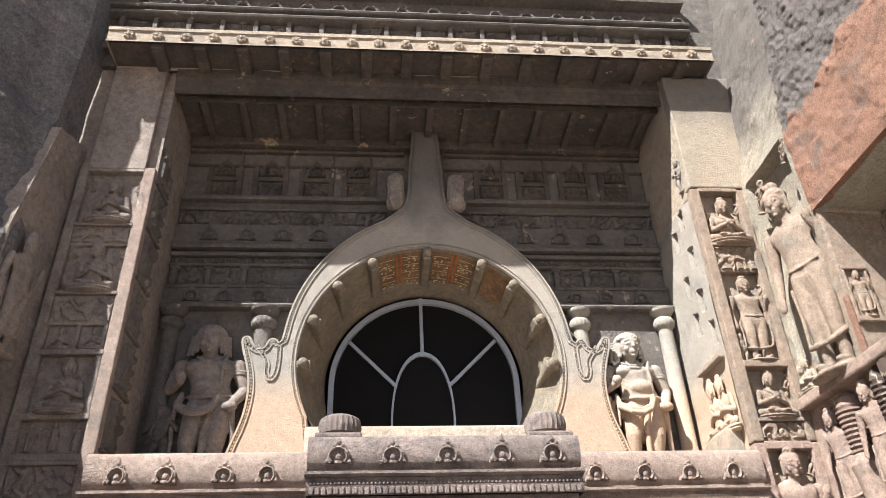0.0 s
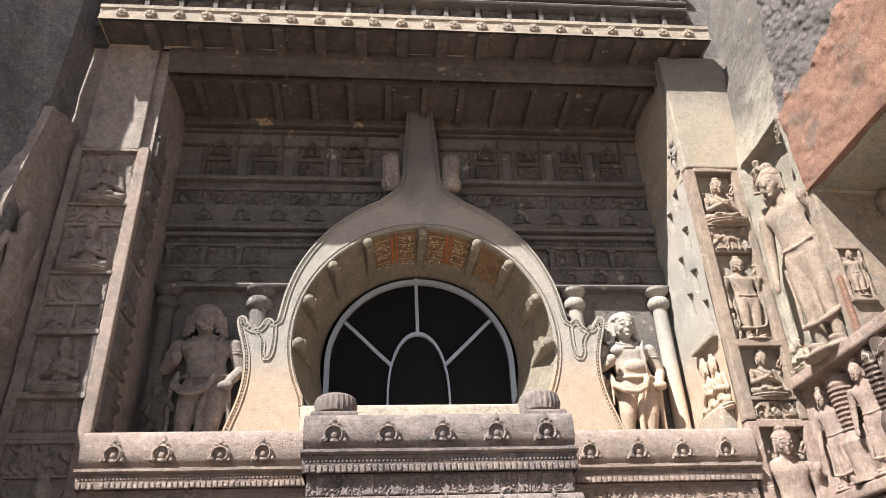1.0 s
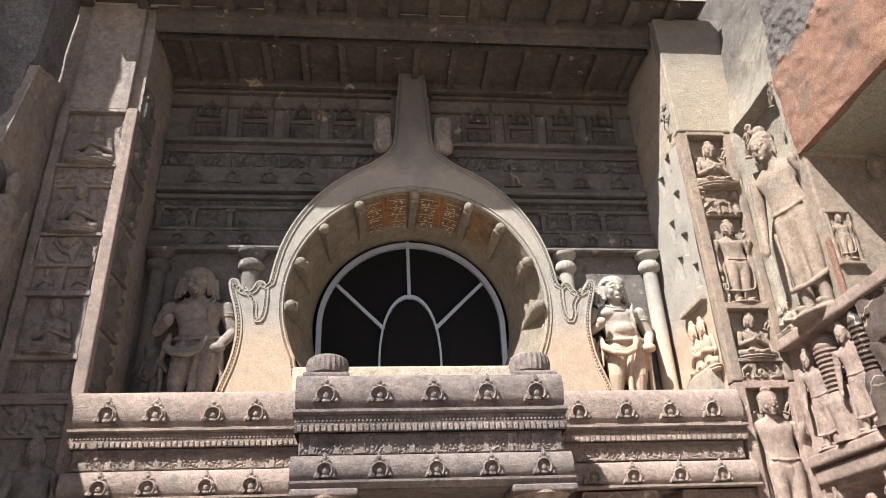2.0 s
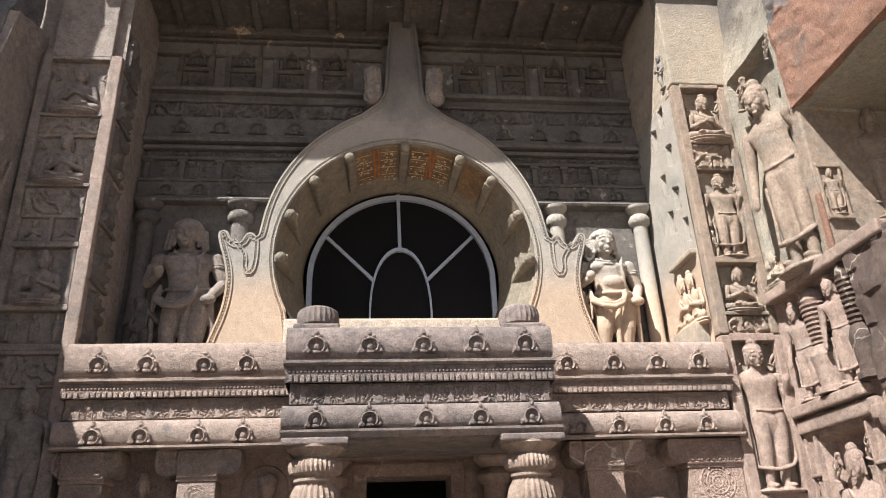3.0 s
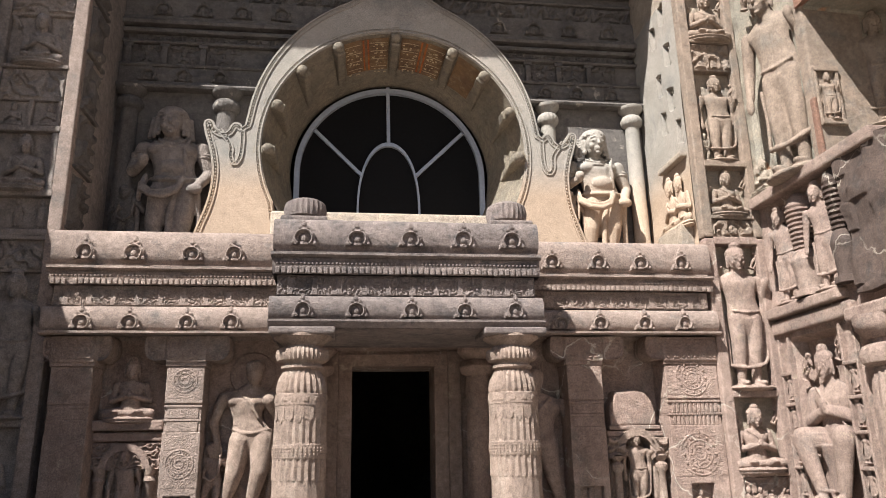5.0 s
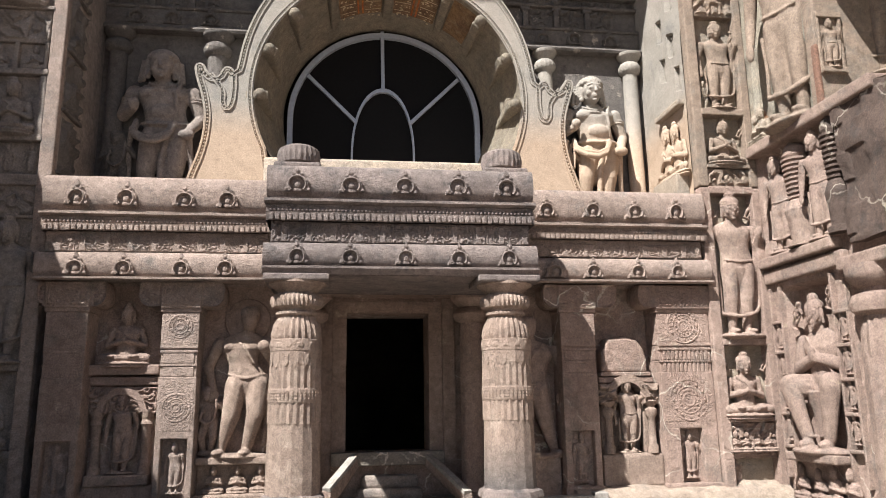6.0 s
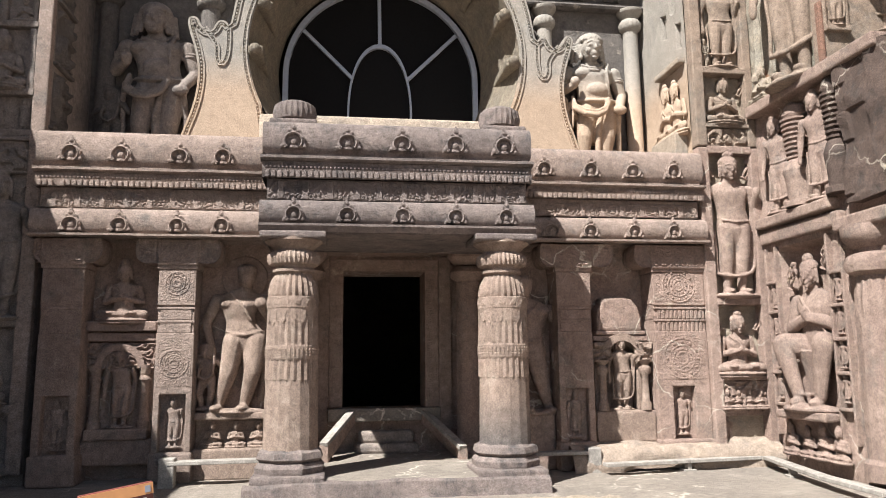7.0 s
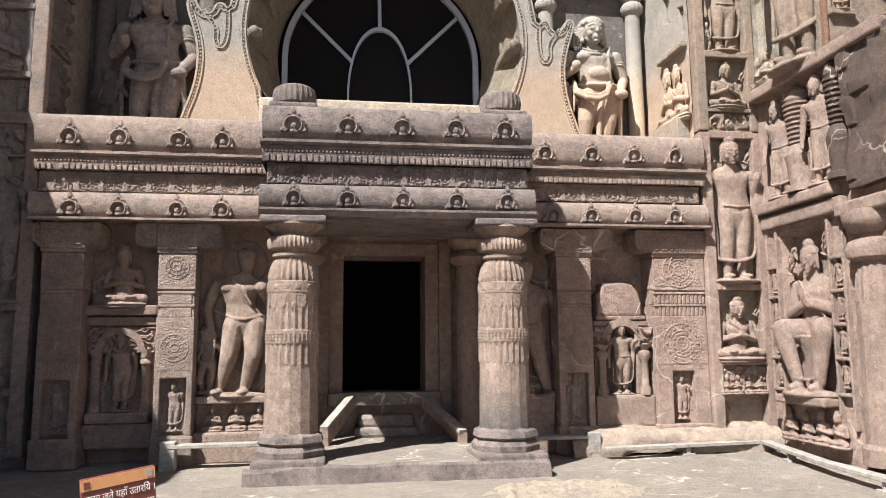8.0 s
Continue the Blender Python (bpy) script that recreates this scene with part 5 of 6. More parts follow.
statue("attendant", (4.99, 0.2, 6.16), 0.5, PALE, "small carved attendant figure in a niche corner", "niche attendants", name="relief_figure")
for x in (4.95, 5.12, 5.30, 5.48):
    statue("seated_small", (x, 0.12, 0.82), 0.30, BROWN, "small crouching figure carved below the throne", "throne base figures", name="relief_figure")

# Inner border in brighter PINK: the sunlit strip is put into its colour.
niche_stack("niche_stack", "shaded grey stack of framed niches with figures", -6.16, XL, 0.42, 0.30,
            [(0.15, 0.30, 0), (0.95, 1.05, 0), (2.08, 2.18, 0), (4.20, 4.72, 1), (4.72, 4.82, 0), (5.32, 5.42, 0), (6.33, 6.42, 0), (6.85, 7.42, 1), (8.30, 8.72, 1), (9.80, 9.86, 0), (9.86, 12.3, 0)], (0.16, 0.20), PIER, 9.9, PINK)
NL = "shaded niche figures"
statue("seated", (-5.50, 0.40, 8.74), 0.95, PIER, "shaded seated stone figure in a framed niche", NL)
statue("seated", (-5.52, 0.40, 7.44), 0.92, PIER, "shaded seated stone figure in a framed niche", NL)
statue("seated", (-5.52, 0.40, 5.43), 0.86, PIER, "shaded seated stone figure between small posts", NL)
statue("robed", (-5.35, 0.38, 2.20), 2.0, PIER, "tall shaded standing stone figure", NL)
statue("seated", (-5.50, 0.38, 1.06), 0.95, PIER, "shaded seated stone figure low on the pier", NL)
for x in (-5.78, -5.28):
    statue("seated_small", (x, 0.40, 6.44), 0.38, PIER, "small shaded seated figure in a paired niche", NL, name="relief_figure")
for x in (-5.85, -5.52, -5.2):
    statue("robed_small", (x, 0.40, 4.83), 0.46, PIER, "small shaded standing figure in a row", NL, name="relief_figure")
for z, h in ((9.42, 0.34), (8.08, 0.32), (3.9, 0.4)):
    flying_pair(-5.5, z, 0.38, 0.36, h, PIER)
T = thing("small_posts", "slender carved posts beside a shaded niche", "relief", "niche rows")
for x in (-6.02, -5.12):
    part("post", slab(x - 0.05, x + 0.05, 0.31, 0.43, 5.42, 6.33, 0.02), PIER, T)
    part("post", slab(x - 0.03, x + 0.03, 0.33, 0.43, 6.42, 6.85, 0.015), PIER, T)
part("post", slab(-5.56, -5.50, 0.33, 0.43, 6.42, 6.85, 0.015), PIER, T)

# side walls of the recess: small sunk lozenges with figures, and a relief group
SIDE = ((0.62, 8.15), (0.66, 7.30), (0.50, 6.62), (1.10, 8.75), (1.05, 7.75), (1.02, 7.0), (0.70, 9.0))


def recess_side(u, v):
    y, z = 0.262 + 1.74 * u, 4.76 + 4.66 * v
    x = XR + 0.02 * noise.noise((y * 2, z * 2, 5))
    for cy, cz in SIDE:
        if abs(y - cy) < 0.11 and 0 < z - cz - 0.3 * (y - cy) < 0.42:
            x += 0.13
    return (x, y, z)


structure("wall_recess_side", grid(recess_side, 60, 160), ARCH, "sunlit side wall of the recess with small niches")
for y, z in SIDE:
    statue("robed_small", (XR + 0.07, y, z + 0.01), 0.38, ARCH, "tiny sunlit figure in a side niche", "side niche figures", -90, flat=0.8, name="relief_figure")
T = thing("side_shelf", "sunlit stone shelf on the recess side wall", "shelf")
part("shelf", slab(XR - 0.12, XR + 0.01, 0.32, 1.25, 6.30, 6.40, 0.02), PALE, T)
for y, h in ((0.62, 0.95), (0.95, 1.0)):
    statue("seated", (XR - 0.04, y, 5.15), h, ARCH, "sunlit pair of seated figures on the side wall", "side wall figures", -90, flat=0.55)
part("base", slab(XR - 0.22, XR + 0.01, 0.4, 1.3, 4.76, 5.16, 0.03), PALE, T)
T = thing("side_relief", "shaded low reliefs stacked on the recess side wall", "relief")
for k, z in enumerate((4.95, 5.9, 6.85, 7.8, 8.75, 9.7)):
    bm = turned(carved(0.0, 0.62, 0.0, 0.8, 0.0, 0.08, 90 + k, 0.26, 0.03), Matrix.Translation((XL + 0.005, 0.45, z)) @ Matrix.Rotation(math.pi / 2, 4, "Z"))
    part("relief", bm, GREY_SHADED, T)
    part("shelf", slab(XL, XL + 0.07, 0.40, 1.10, z - 0.07, z - 0.02, 0.012), GREY_SHADED, T)


# ---- lower pilasters ----
def ring_relief(bm, x, y, z, r, n=28):
    for rr, w in ((r, 0.018), (r * 0.66, 0.014), (r * 0.3, 0.02)):
        m = Matrix.Translation((x, y, z))
        prev = first = None
        for i in range(n):
            a = 2 * math.pi * i / n
            cur = [bm.verts.new((x + (rr + o) * math.cos(a), y - d, z + (rr + o) * math.sin(a))) for o, d in ((-w, 0), (-w * 0.4, 0.012), (w * 0.4, 0.012), (w, 0))]
            if prev:
                for j in range(3):
                    bm.faces.new((prev[j], cur[j], cur[j + 1], prev[j + 1]))
            first = first or cur
            prev = cur
        for j in range(3):
            bm.faces.new((prev[j], first[j], first[j + 1], prev[j + 1]))
    for i in range(12):
        a = 2 * math.pi * i / 12
        bmesh.ops.create_icosphere(bm, subdivisions=1, radius=r * 0.085, matrix=Matrix.Translation((x + r * 0.83 * math.cos(a), y - 0.005, z + r * 0.83 * math.sin(a))))
        bmesh.ops.create_icosphere(bm, subdivisions=1, radius=r * 0.06, matrix=Matrix.Translation((x + r * 0.48 * math.cos(a), y - 0.005, z + r * 0.48 * math.sin(a))))


def bracket_wing(x, e, yf):
    """A scrolled bracket arm, rounded below, from the block at x out to e, with a sunk leaf field."""
    q = 1 if e > x else -1
    w = abs(e - x)
    loop = [(0, 2.94), (w * 0.45, 2.93)] + [(w - 0.16 + 0.16 * math.sin(t), 3.09 - 0.16 * math.cos(t)) for t in (math.pi * k / 16 for k in range(1, 9))] + [(w, 3.20), (w - 0.03, 3.27), (0, 3.27)]
    bm = bmesh.new()
    f = bm.faces.new([bm.verts.new((x + q * u, yf - 0.035, z)) for u, z in loop])
    ext = bmesh.ops.extrude_face_region(bm, geom=[f])
    bmesh.ops.translate(bm, verts=[v for v in ext["geom"] if isinstance(v, bmesh.types.BMVert)], vec=(0, 0.62 - yf, 0))
    bmesh.ops.recalc_face_normals(bm, faces=bm.faces)
    front = [g for g in bm.faces if g.normal.y < -0.9]
    bmesh.ops.inset_region(bm, faces=front, thickness=0.035, depth=0.0)
    bmesh.ops.translate(bm, verts=list({v for g in front for v in g.verts}), vec=(0, 0.025, 0))
    for k in range(9):
        bmesh.ops.create_icosphere(bm, subdivisions=1, radius=random.uniform(0.025, 0.045), matrix=Matrix.Translation((x + q * random.uniform(0.06, w - 0.07), yf - 0.012, random.uniform(3.02, 3.20))) @ Matrix.Diagonal((1.3, 0.5, 0.8, 1)))
    return bm


def pilaster(label, x0, x1, mat, bracket, figure=True, yf=0.17):
    m = (x0 + x1) / 2
    w = (x1 - x0) / 2
    T = thing("pilaster", label, "pilaster", "lower pilasters")
    part("plinth", slab(x0 - 0.03, x1 + 0.03, yf - 0.03, 0.63, 0.0, 0.40, 0.03), mat, T)
    nz0, nz1 = 0.46, 1.16
    for a, b in ((x0, m - 0.17), (m + 0.17, x1)):
        part("shaft_side", slab(a, b, yf, 0.63, 0.38, nz1 + 0.02, 0.015), mat, T)
    part("niche_back", slab(m - 0.18, m + 0.18, yf + 0.13, 0.63, 0.38, nz1, 0.01), mat, T)
    part("shaft", slab(x0, x1, yf, 0.63, nz1, 1.98, 0.015), mat, T)
    bm = bmesh.new()
    ring_relief(bm, m, yf + 0.001, 1.57, w * 0.72)
    part("roundel", bm, mat, T)
    part("roundel_field", carved(x0 + 0.025, x1 - 0.025, 1.26, 1.93, yf - 0.002, 0.005, round(m * 7), 0.03, 0.012), mat, T)
    part("block_field", carved(x0 + 0.025, x1 - 0.025, 2.42, 2.84, yf - 0.002, 0.004, round(m * 9), 0.03, 0.012), mat, T)
    bm = bmesh.new()
    n = 11
    for r, (za, zb) in enumerate(((1.98, 2.12), (2.16, 2.30), (2.32, 2.36))):
        rbox(bm, x0 + 0.01, x1 - 0.01, yf + 0.018, 0.63, za - 0.01, zb + 0.03, 0.01)
        for i in range(n):
            xx = x0 + 0.05 + (i + 0.5) * (x1 - x0 - 0.10) / n
            if r < 2:
                rbox(bm, xx - 0.023, xx + 0.023, yf + 0.004, yf + 0.05, za, zb, 0.010)
        rbox(bm, x0, x1, yf - 0.004, yf + 0.06, zb, zb + 0.035, 0.008)
    part("fluted_band", bm, mat, T)
    part("upper_block", slab(x0, x1, yf, 0.63, 2.38, 2.86, 0.015), mat, T)
    bm = bmesh.new()
    ring_relief(bm, m, yf + 0.001, 2.66, w * 0.62)
    part("half_roundel", bm, mat, T)
    part("neck", slab(x0 - 0.02, x1 + 0.02, yf - 0.02, 0.63, 2.86, 2.92, 0.01), mat, T)
    bm = bmesh.new()
    rbox(bm, x0 - 0.02, x1 + 0.02, yf - 0.05, 0.63, 2.91, 3.27, 0.02)
    part("bracket_block", bm, mat, T)
    part("bracket_carving", carved(x0 + 0.02, x1 - 0.02, 2.95, 3.23, yf - 0.052, 0.016, round(m * 10), 0.05, 0.014), mat, T)
    for e, x in ((bracket[0][0], x0 - 0.02), (bracket[0][1], x1 + 0.02)):
        if abs(e - x) > 0.1:
            part("bracket_wing", bracket_wing(x, e, yf), mat, T)
    if figure:
        statue("robed_small", (m, yf + 0.12, nz0), 0.66, mat, "small standing figure in a pilaster niche", "pilaster niche figures", name="relief_figure")
    return T


pilaster("shaded carved stone pilaster with roundels", -4.72, -4.18, BROWN, [(-4.84, -3.96)])
pilaster("sunlit carved stone pilaster with roundels", -3.22, -2.72, PINK, [(-3.53, -2.40)])
pilaster("half-shaded carved stone pilaster with roundels", 2.40, 2.93, BROWNV, [(2.16, 3.28)])
pilaster("worn carved stone pilaster with roundels", 3.90, XR - 0.01, BROWNV, [(3.62, XR - 0.01)])


def niche_arch(r0=0.22, r1=0.33, zc=1.62, y0=-0.12, y1=0.2, n=18):
    """A round hood over a niche."""
    bm = bmesh.new()
    for i in range(n):
        cur = []
        for k in (i, i + 1):
            a = math.pi * k / n
            for r in (r0, r1):
                for y in (y0, y1):
                    cur.append(bm.verts.new((r * math.cos(a), y, zc + r * math.sin(a))))
        for q in ((0, 2, 6, 4), (0, 4, 5, 1), (2, 3, 7, 6)):
            bm.faces.new([cur[j] for j in q])
    bmesh.ops.remove_doubles(bm, verts=bm.verts, dist=0.001)
    bmesh.ops.recalc_face_normals(bm, faces=bm.faces)
    return bm


# panel between the shaded pilasters
T = thing("shrine_panel", "half-shaded shrine panel with arched niche", "relief", "shrine panels")
part("shelf", slab(-4.21, -3.27, 0.40, 0.63, 2.02, 2.16, 0.02), BROWN, T)
part("shelf", slab(-4.21, -3.27, 0.46, 0.63, 1.88, 2.0, 0.02), BROWN, T)
part("carved_head", carved(-4.2, -3.28, 1.50, 1.86, 0.50, 0.035, 61, 0.07, 0.014), BROWN, T)
part("base", slab(-4.21, -3.27, 0.42, 0.63, 0.22, 0.56, 0.03), BROWN, T)
part("base", slab(-4.15, -3.33, 0.38, 0.63, 0.56, 0.70, 0.02), BROWN, T)
part("arch", niche_arch(0.24, 0.33, 1.52, -0.09, 0.1), BROWN, T).location = (-3.745, 0.54, 0)
for x in (-4.07, -3.42):
    part("post", lathe([(0.085, 0), (0.085, 0.08), (0.065, 0.1), (0.06, 0.62), (0.09, 0.66), (0.06, 0.72), (0.1, 0.82), (0.1, 0.86)], 20), BROWN, T, smooth=True).location = (x, 0.54, 0.70)
statue("seated", (-3.75, 0.54, 2.16), 0.86, BROWN, "shaded seated stone figure on a shelf", "panel figures")
statue("robed", (-3.74, 0.54, 0.72), 1.06, BROWN, "shaded robed figure in an arched niche", "panel figures")
# large standing figures beside the porch
statue("bare", (-2.18, 0.54, 0.90), 2.10, COLUMN, "tall sunlit standing stone figure with worn head", "porch figures", flat=1.1, wide=1.05)
statue("bare", (2.08, 0.50, 0.80), 2.05, BROWN, "tall shaded standing stone figure beside the porch", "porch figures", flat=1.0, wide=-1.05)
statue("attendant", (-2.60, 0.52, 0.92), 0.95, BROWN, "small shaded attendant beside a tall figure", "porch figures")
bm = bmesh.new()
bmesh.ops.create_cone(bm, cap_ends=True, segments=40, radius1=0.33, radius2=0.31, depth=0.05, matrix=Matrix.Translation((-2.12, 0.60, 2.78)) @ Matrix.Rotation(math.pi / 2, 4, "X"))
tagged(part("halo", bm, BROWN), "round stone halo behind a standing figure", "halo")
T = thing("statue_plinth", "carved stone plinth with three small figures", "plinth", "statue plinths")
part("shelf", slab(-2.72, -1.5, 0.34, 0.63, 0.80, 0.90, 0.02), COLUMN, T)
part("base", slab(-2.72, -1.5, 0.52, 0.63, 0.0, 0.80, 0.02), COLUMN, T)
part("foot", slab(-2.72, -1.5, 0.30, 0.63, 0.0, 0.42, 0.03), COLUMN, T)
for x in (-2.48, -2.16, -1.86):
    statue("seated_small", (x, 0.46, 0.43), 0.36, COLUMN, "small seated figure on a carved base", "base figures", name="relief_figure")
T = thing("statue_plinth", "plain shaded stone plinth", "plinth", "statue plinths")
part("base", slab(1.5, 2.38, 0.34, 0.63, 0.0, 0.80, 0.03), BROWN, T)

# votive shrine between the sunlit pilasters
T = thing("votive_shrine", "sunlit votive shrine niche with broken dome", "shrine", at=(3.44, 0.42, 0.0))
for q in (-1, 1):
    part("jamb", slab(q * 0.33 - 0.09, q * 0.33 + 0.09, -0.02, 0.2, 0.82, 1.55, 0.02), COLUMN, T)
for q in (-1, 1):
    part("post", lathe([(0.08, 0), (0.08, 0.1), (0.055, 0.13), (0.05, 0.5), (0.09, 0.56), (0.09, 0.62), (0.05, 0.66), (0.11, 0.74)], 20), COLUMN, T, smooth=True).location = (q * 0.33, -0.10, 0.82)
    part("capital", carved(q * 0.33 - 0.14, q * 0.33 + 0.14, 1.52, 1.82, -0.09, 0.08, 71 + q, 0.11, 0.02), COLUMN, T)
part("arch", niche_arch(), COLUMN, T)
loop = [(-0.36, 1.98), (0.34, 1.98), (0.345, 2.16), (0.30, 2.34), (0.20, 2.47), (0.05, 2.52), (-0.12, 2.50), (-0.27, 2.49), (-0.30, 2.38), (-0.36, 2.30)]
bm = bmesh.new()
f = bm.faces.new([bm.verts.new((x, -0.06, z)) for x, z in loop])
ext = bmesh.ops.extrude_face_region(bm, geom=[f])
bmesh.ops.translate(bm, verts=[v for v in ext["geom"] if isinstance(v, bmesh.types.BMVert)], vec=(0, 0.26, 0))
bmesh.ops.recalc_face_normals(bm, faces=bm.faces)
bmesh.ops.bevel(bm, geom=[e for e in bm.edges if max(v.co.y for v in e.verts) < 0.1], offset=0.05, segments=3, affect="EDGES", profile=0.5)
part("broken_dome", bm, BROWNV, T)
part("dome_band", slab(-0.40, 0.38, -0.09, 0.2, 1.93, 1.99, 0.015), BROWNV, T)
part("dome_band", slab(-0.44, 0.42, -0.07, 0.2, 1.83, 1.92, 0.02), BROWNV, T)
part("spandrel", slab(-0.42, -0.24, -0.03, 0.2, 1.55, 1.85, 0.02), BROWNV, T)
part("spandrel", slab(0.24, 0.42, -0.03, 0.2, 1.55, 1.85, 0.02), BROWNV, T)
part("base", slab(-0.46, 0.46, -0.16, 0.2, 0.35, 0.82, 0.04), COLUMN, T)
statue("robed", (3.44, 0.42, 0.83), 1.08, COLUMN, "sunlit robed figure in a votive shrine", "panel figures")

# wall base: rough sandy ledge
def sandy(u, v):
    x = 2.5 + 3.2 * u
    t = v * math.pi / 2
    y = 0.34 - 0.42 * math.sin(t) ** 0.7
    z = 0.38 * math.cos(t) ** 0.7
    k = noise.noise((x * 2.5, y * 4, z * 4)) * 0.06 + noise.noise((x * 8, y * 9, z * 9)) * 0.015
    return (x, y + k, max(-0.05, z + k))


tagged(part("wall_foot", grid(sandy, 90, 12), SAND, smooth=True), "eroded sandy stone foot of the wall", "ledge", kind="structure")

# ---- side wall figures and ledges ----
XW = 5.70


def right_wall(u, v):
    y, z = 0.27 - 9 * u, 16 * v
    x = 5.72 + 0.05 * noise.noise((y, z, 3)) + 0.03 * noise.noise((y * 3, z * 3, 3)) + 0.012 * noise.noise((y * 9, z * 9, 3))
    if z > 9.3:
        x += 0.12 * (z - 9.3) + 0.03 * noise.noise((y * 0.8, z * 0.8, 9))
    if y < -1.72 and 5.45 < z < 7.8:
        x += 1.7
    if -1.40 < y < -0.04 and 5.46 < z < 9.45:
        x += 0.06 + 0.20 * max(0.0, min(1.0, (z - 7.0) / 1.5))
    if -1.36 < y < -0.30 and 0.8 < z < 3.15:
        x += 0.22
    if -1.55 < y < -0.12 and 3.7 < z < 5.28:
        x += 0.09
    return (x, y, z)


structure("wall_right", grid(lambda u, v: right_wall(u, v * 5.4 / 16), 150, 90), BROWNV, "lower side wall of the court in brown rock", smooth=False)
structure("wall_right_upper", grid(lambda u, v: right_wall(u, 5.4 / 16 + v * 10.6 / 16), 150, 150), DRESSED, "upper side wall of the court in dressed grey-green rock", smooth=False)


def rock_mass(x0, x1, y0, y1, z0, z1, amp, seed, cuts=22, rugged=0.0):
    bm = bmesh.new()
    bmesh.ops.create_cube(bm, size=1.0, matrix=Matrix.Translation(((x0 + x1) / 2, (y0 + y1) / 2, (z0 + z1) / 2)) @ Matrix.Diagonal((x1 - x0, y1 - y0, z1 - z0, 1)))
    bmesh.ops.subdivide_edges(bm, edges=bm.edges, cuts=cuts, use_grid_fill=True)
    bm.normal_update()
    for v in bm.verts:
        p = v.co * 0.9 + Vector((seed, 0, 0))
        k = noise.noise(p) + 0.5 * noise.noise(p * 2.7) + 0.3 * noise.noise(p * 7) + rugged * (0.5 - abs(noise.noise(p * 1.9))) + rugged * 0.5 * noise.cell(p * 3.1)
        v.co += v.normal * amp * k
    return bm


bm = rock_mass(5.62, 8.4, -6.4, -1.66, 7.82, 13.6, 0.05, 3, 110, 0.10)
for v in bm.verts:
    v.co.x += 0.11 * max(0.0, v.co.z - 9.3)
    v.co += v.normal * (0.05 * noise.noise(v.co * 3.0) + 0.04 * noise.noise(v.co * 9.0)) * (1 if v.co.z > 9.4 else 0.3)
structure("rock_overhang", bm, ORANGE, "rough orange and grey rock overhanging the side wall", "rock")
structure("rock_side", rock_mass(5.60, 8.0, -6.0, -1.98, 3.50, 5.36, 0.05, 13, 80, 0.9), DARKBROWN, "broken brown rock beside the carved figures", "rock")


def on_wall(name, label, y0, y1, z0, z1, proud, mat=BROWN, category="ledge", group="side wall ledges"):
    T = thing(name, label, category, group)
    bm = bmesh.new()
    rbox(bm, XW - proud, XW + 0.2, y0, y1, z0, z1, 0.03)
    part("slab", bm, mat, T)
    return T


on_wall("wall_ledge", "long projecting stone ledge under the tall figure", -2.75, 0.06, 5.28, 5.46, 0.17)
on_wall("wall_ledge", "projecting moulded stone ledge on the side wall", -1.75, 0.06, 3.26, 3.46, 0.08)
on_wall("wall_ledge", "projecting moulded stone ledge on the side wall", -1.65, 0.06, 3.50, 3.66, 0.14)
on_wall("wall_ledge", "low stone throne base on the side wall", -1.36, -0.26, 0.72, 0.84, 0.24)
on_wall("wall_ledge", "upper stone lintel above the side column", -3.4, -1.70, 3.16, 3.34, 0.15)
T = thing("recess_jamb", "reddish worn jamb of the side recess", "jamb")
part("jamb", slab(5.66, 7.5, -1.74, -1.50, 5.46, 7.95, 0.04), TAN, T)
part("edge", slab(5.61, 5.68, -1.765, -1.66, 5.46, 6.35, 0.03), ORANGE, T, "raw orange broken edge")
part("niche_head", slab(5.67, 6.05, -1.80, -1.73, 6.74, 6.83, 0.015), TAN, T)
for x in (5.67, 6.00):
    part("niche_side", slab(x, x + 0.045, -1.785, -1.73, 5.98, 6.75, 0.012), TAN, T)
part("niche_sill", slab(5.67, 6.05, -1.82, -1.73, 5.91, 5.99, 0.015), TAN, T)
SW = "side wall figures"
statue("robed", (XW - 0.02, -1.10, 5.455), 3.30, TAN, "very tall sunlit robed standing stone figure", SW, -68, -2, flat=0.85, wide=0.85)
statue("enthroned", (XW + 0.14, -0.86, 0.84), 2.15, BROWN, "large stone figure seated with hanging legs", SW, -82, flat=0.65, wide=0.95)
statue("robed", (XW + 0.00, -0.46, 3.68), 1.46, BROWN, "robed standing figure below the long ledge", SW, -72, flat=0.8)
statue("robed", (XW + 0.00, -1.40, 3.68), 1.52, BROWN, "robed standing figure below the long ledge", SW, -72, flat=0.8)
statue("robed", (5.86, -1.76, 5.99), 0.72, TAN, "small standing figure in the side recess", SW, -10)
statue("robed", (6.72, -1.78, 5.95), 1.75, TAN, "standing figure deep in the side recess", SW, -20)
statue("seated", (XW - 0.02, -0.28, 5.47), 0.55, PALE, "small kneeling figure beside the tall one", SW, -90)
statue("seated_small", (XW - 0.02, -0.12, 5.47), 0.50, PALE, "small kneeling figure beside the tall one", SW, -90)
for y, z, h in ((-0.26, 8.72, 0.62), (-1.25, 9.05, 0.46), (-0.42, 2.55, 0.42), (-1.20, 2.75, 0.42), (-0.2, 4.7, 0.42)):
    statue("attendant", (XW + 0.04, y, z), h, TAN if z > 5 else BROWN, "small flying attendant figure on the side wall", SW, -90, 25, name="relief_figure")
for z in (0.98, 1.42, 1.86, 2.30):
    for y in (-0.10, -1.52):
        statue("robed_small", (XW - 0.0, y, z), 0.38, BROWN, "tiny standing figure in a border of the side wall", "border figures", -90, name="relief_figure")
T = thing("figure_border", "narrow border of tiny framed figures", "relief", "niche stacks")
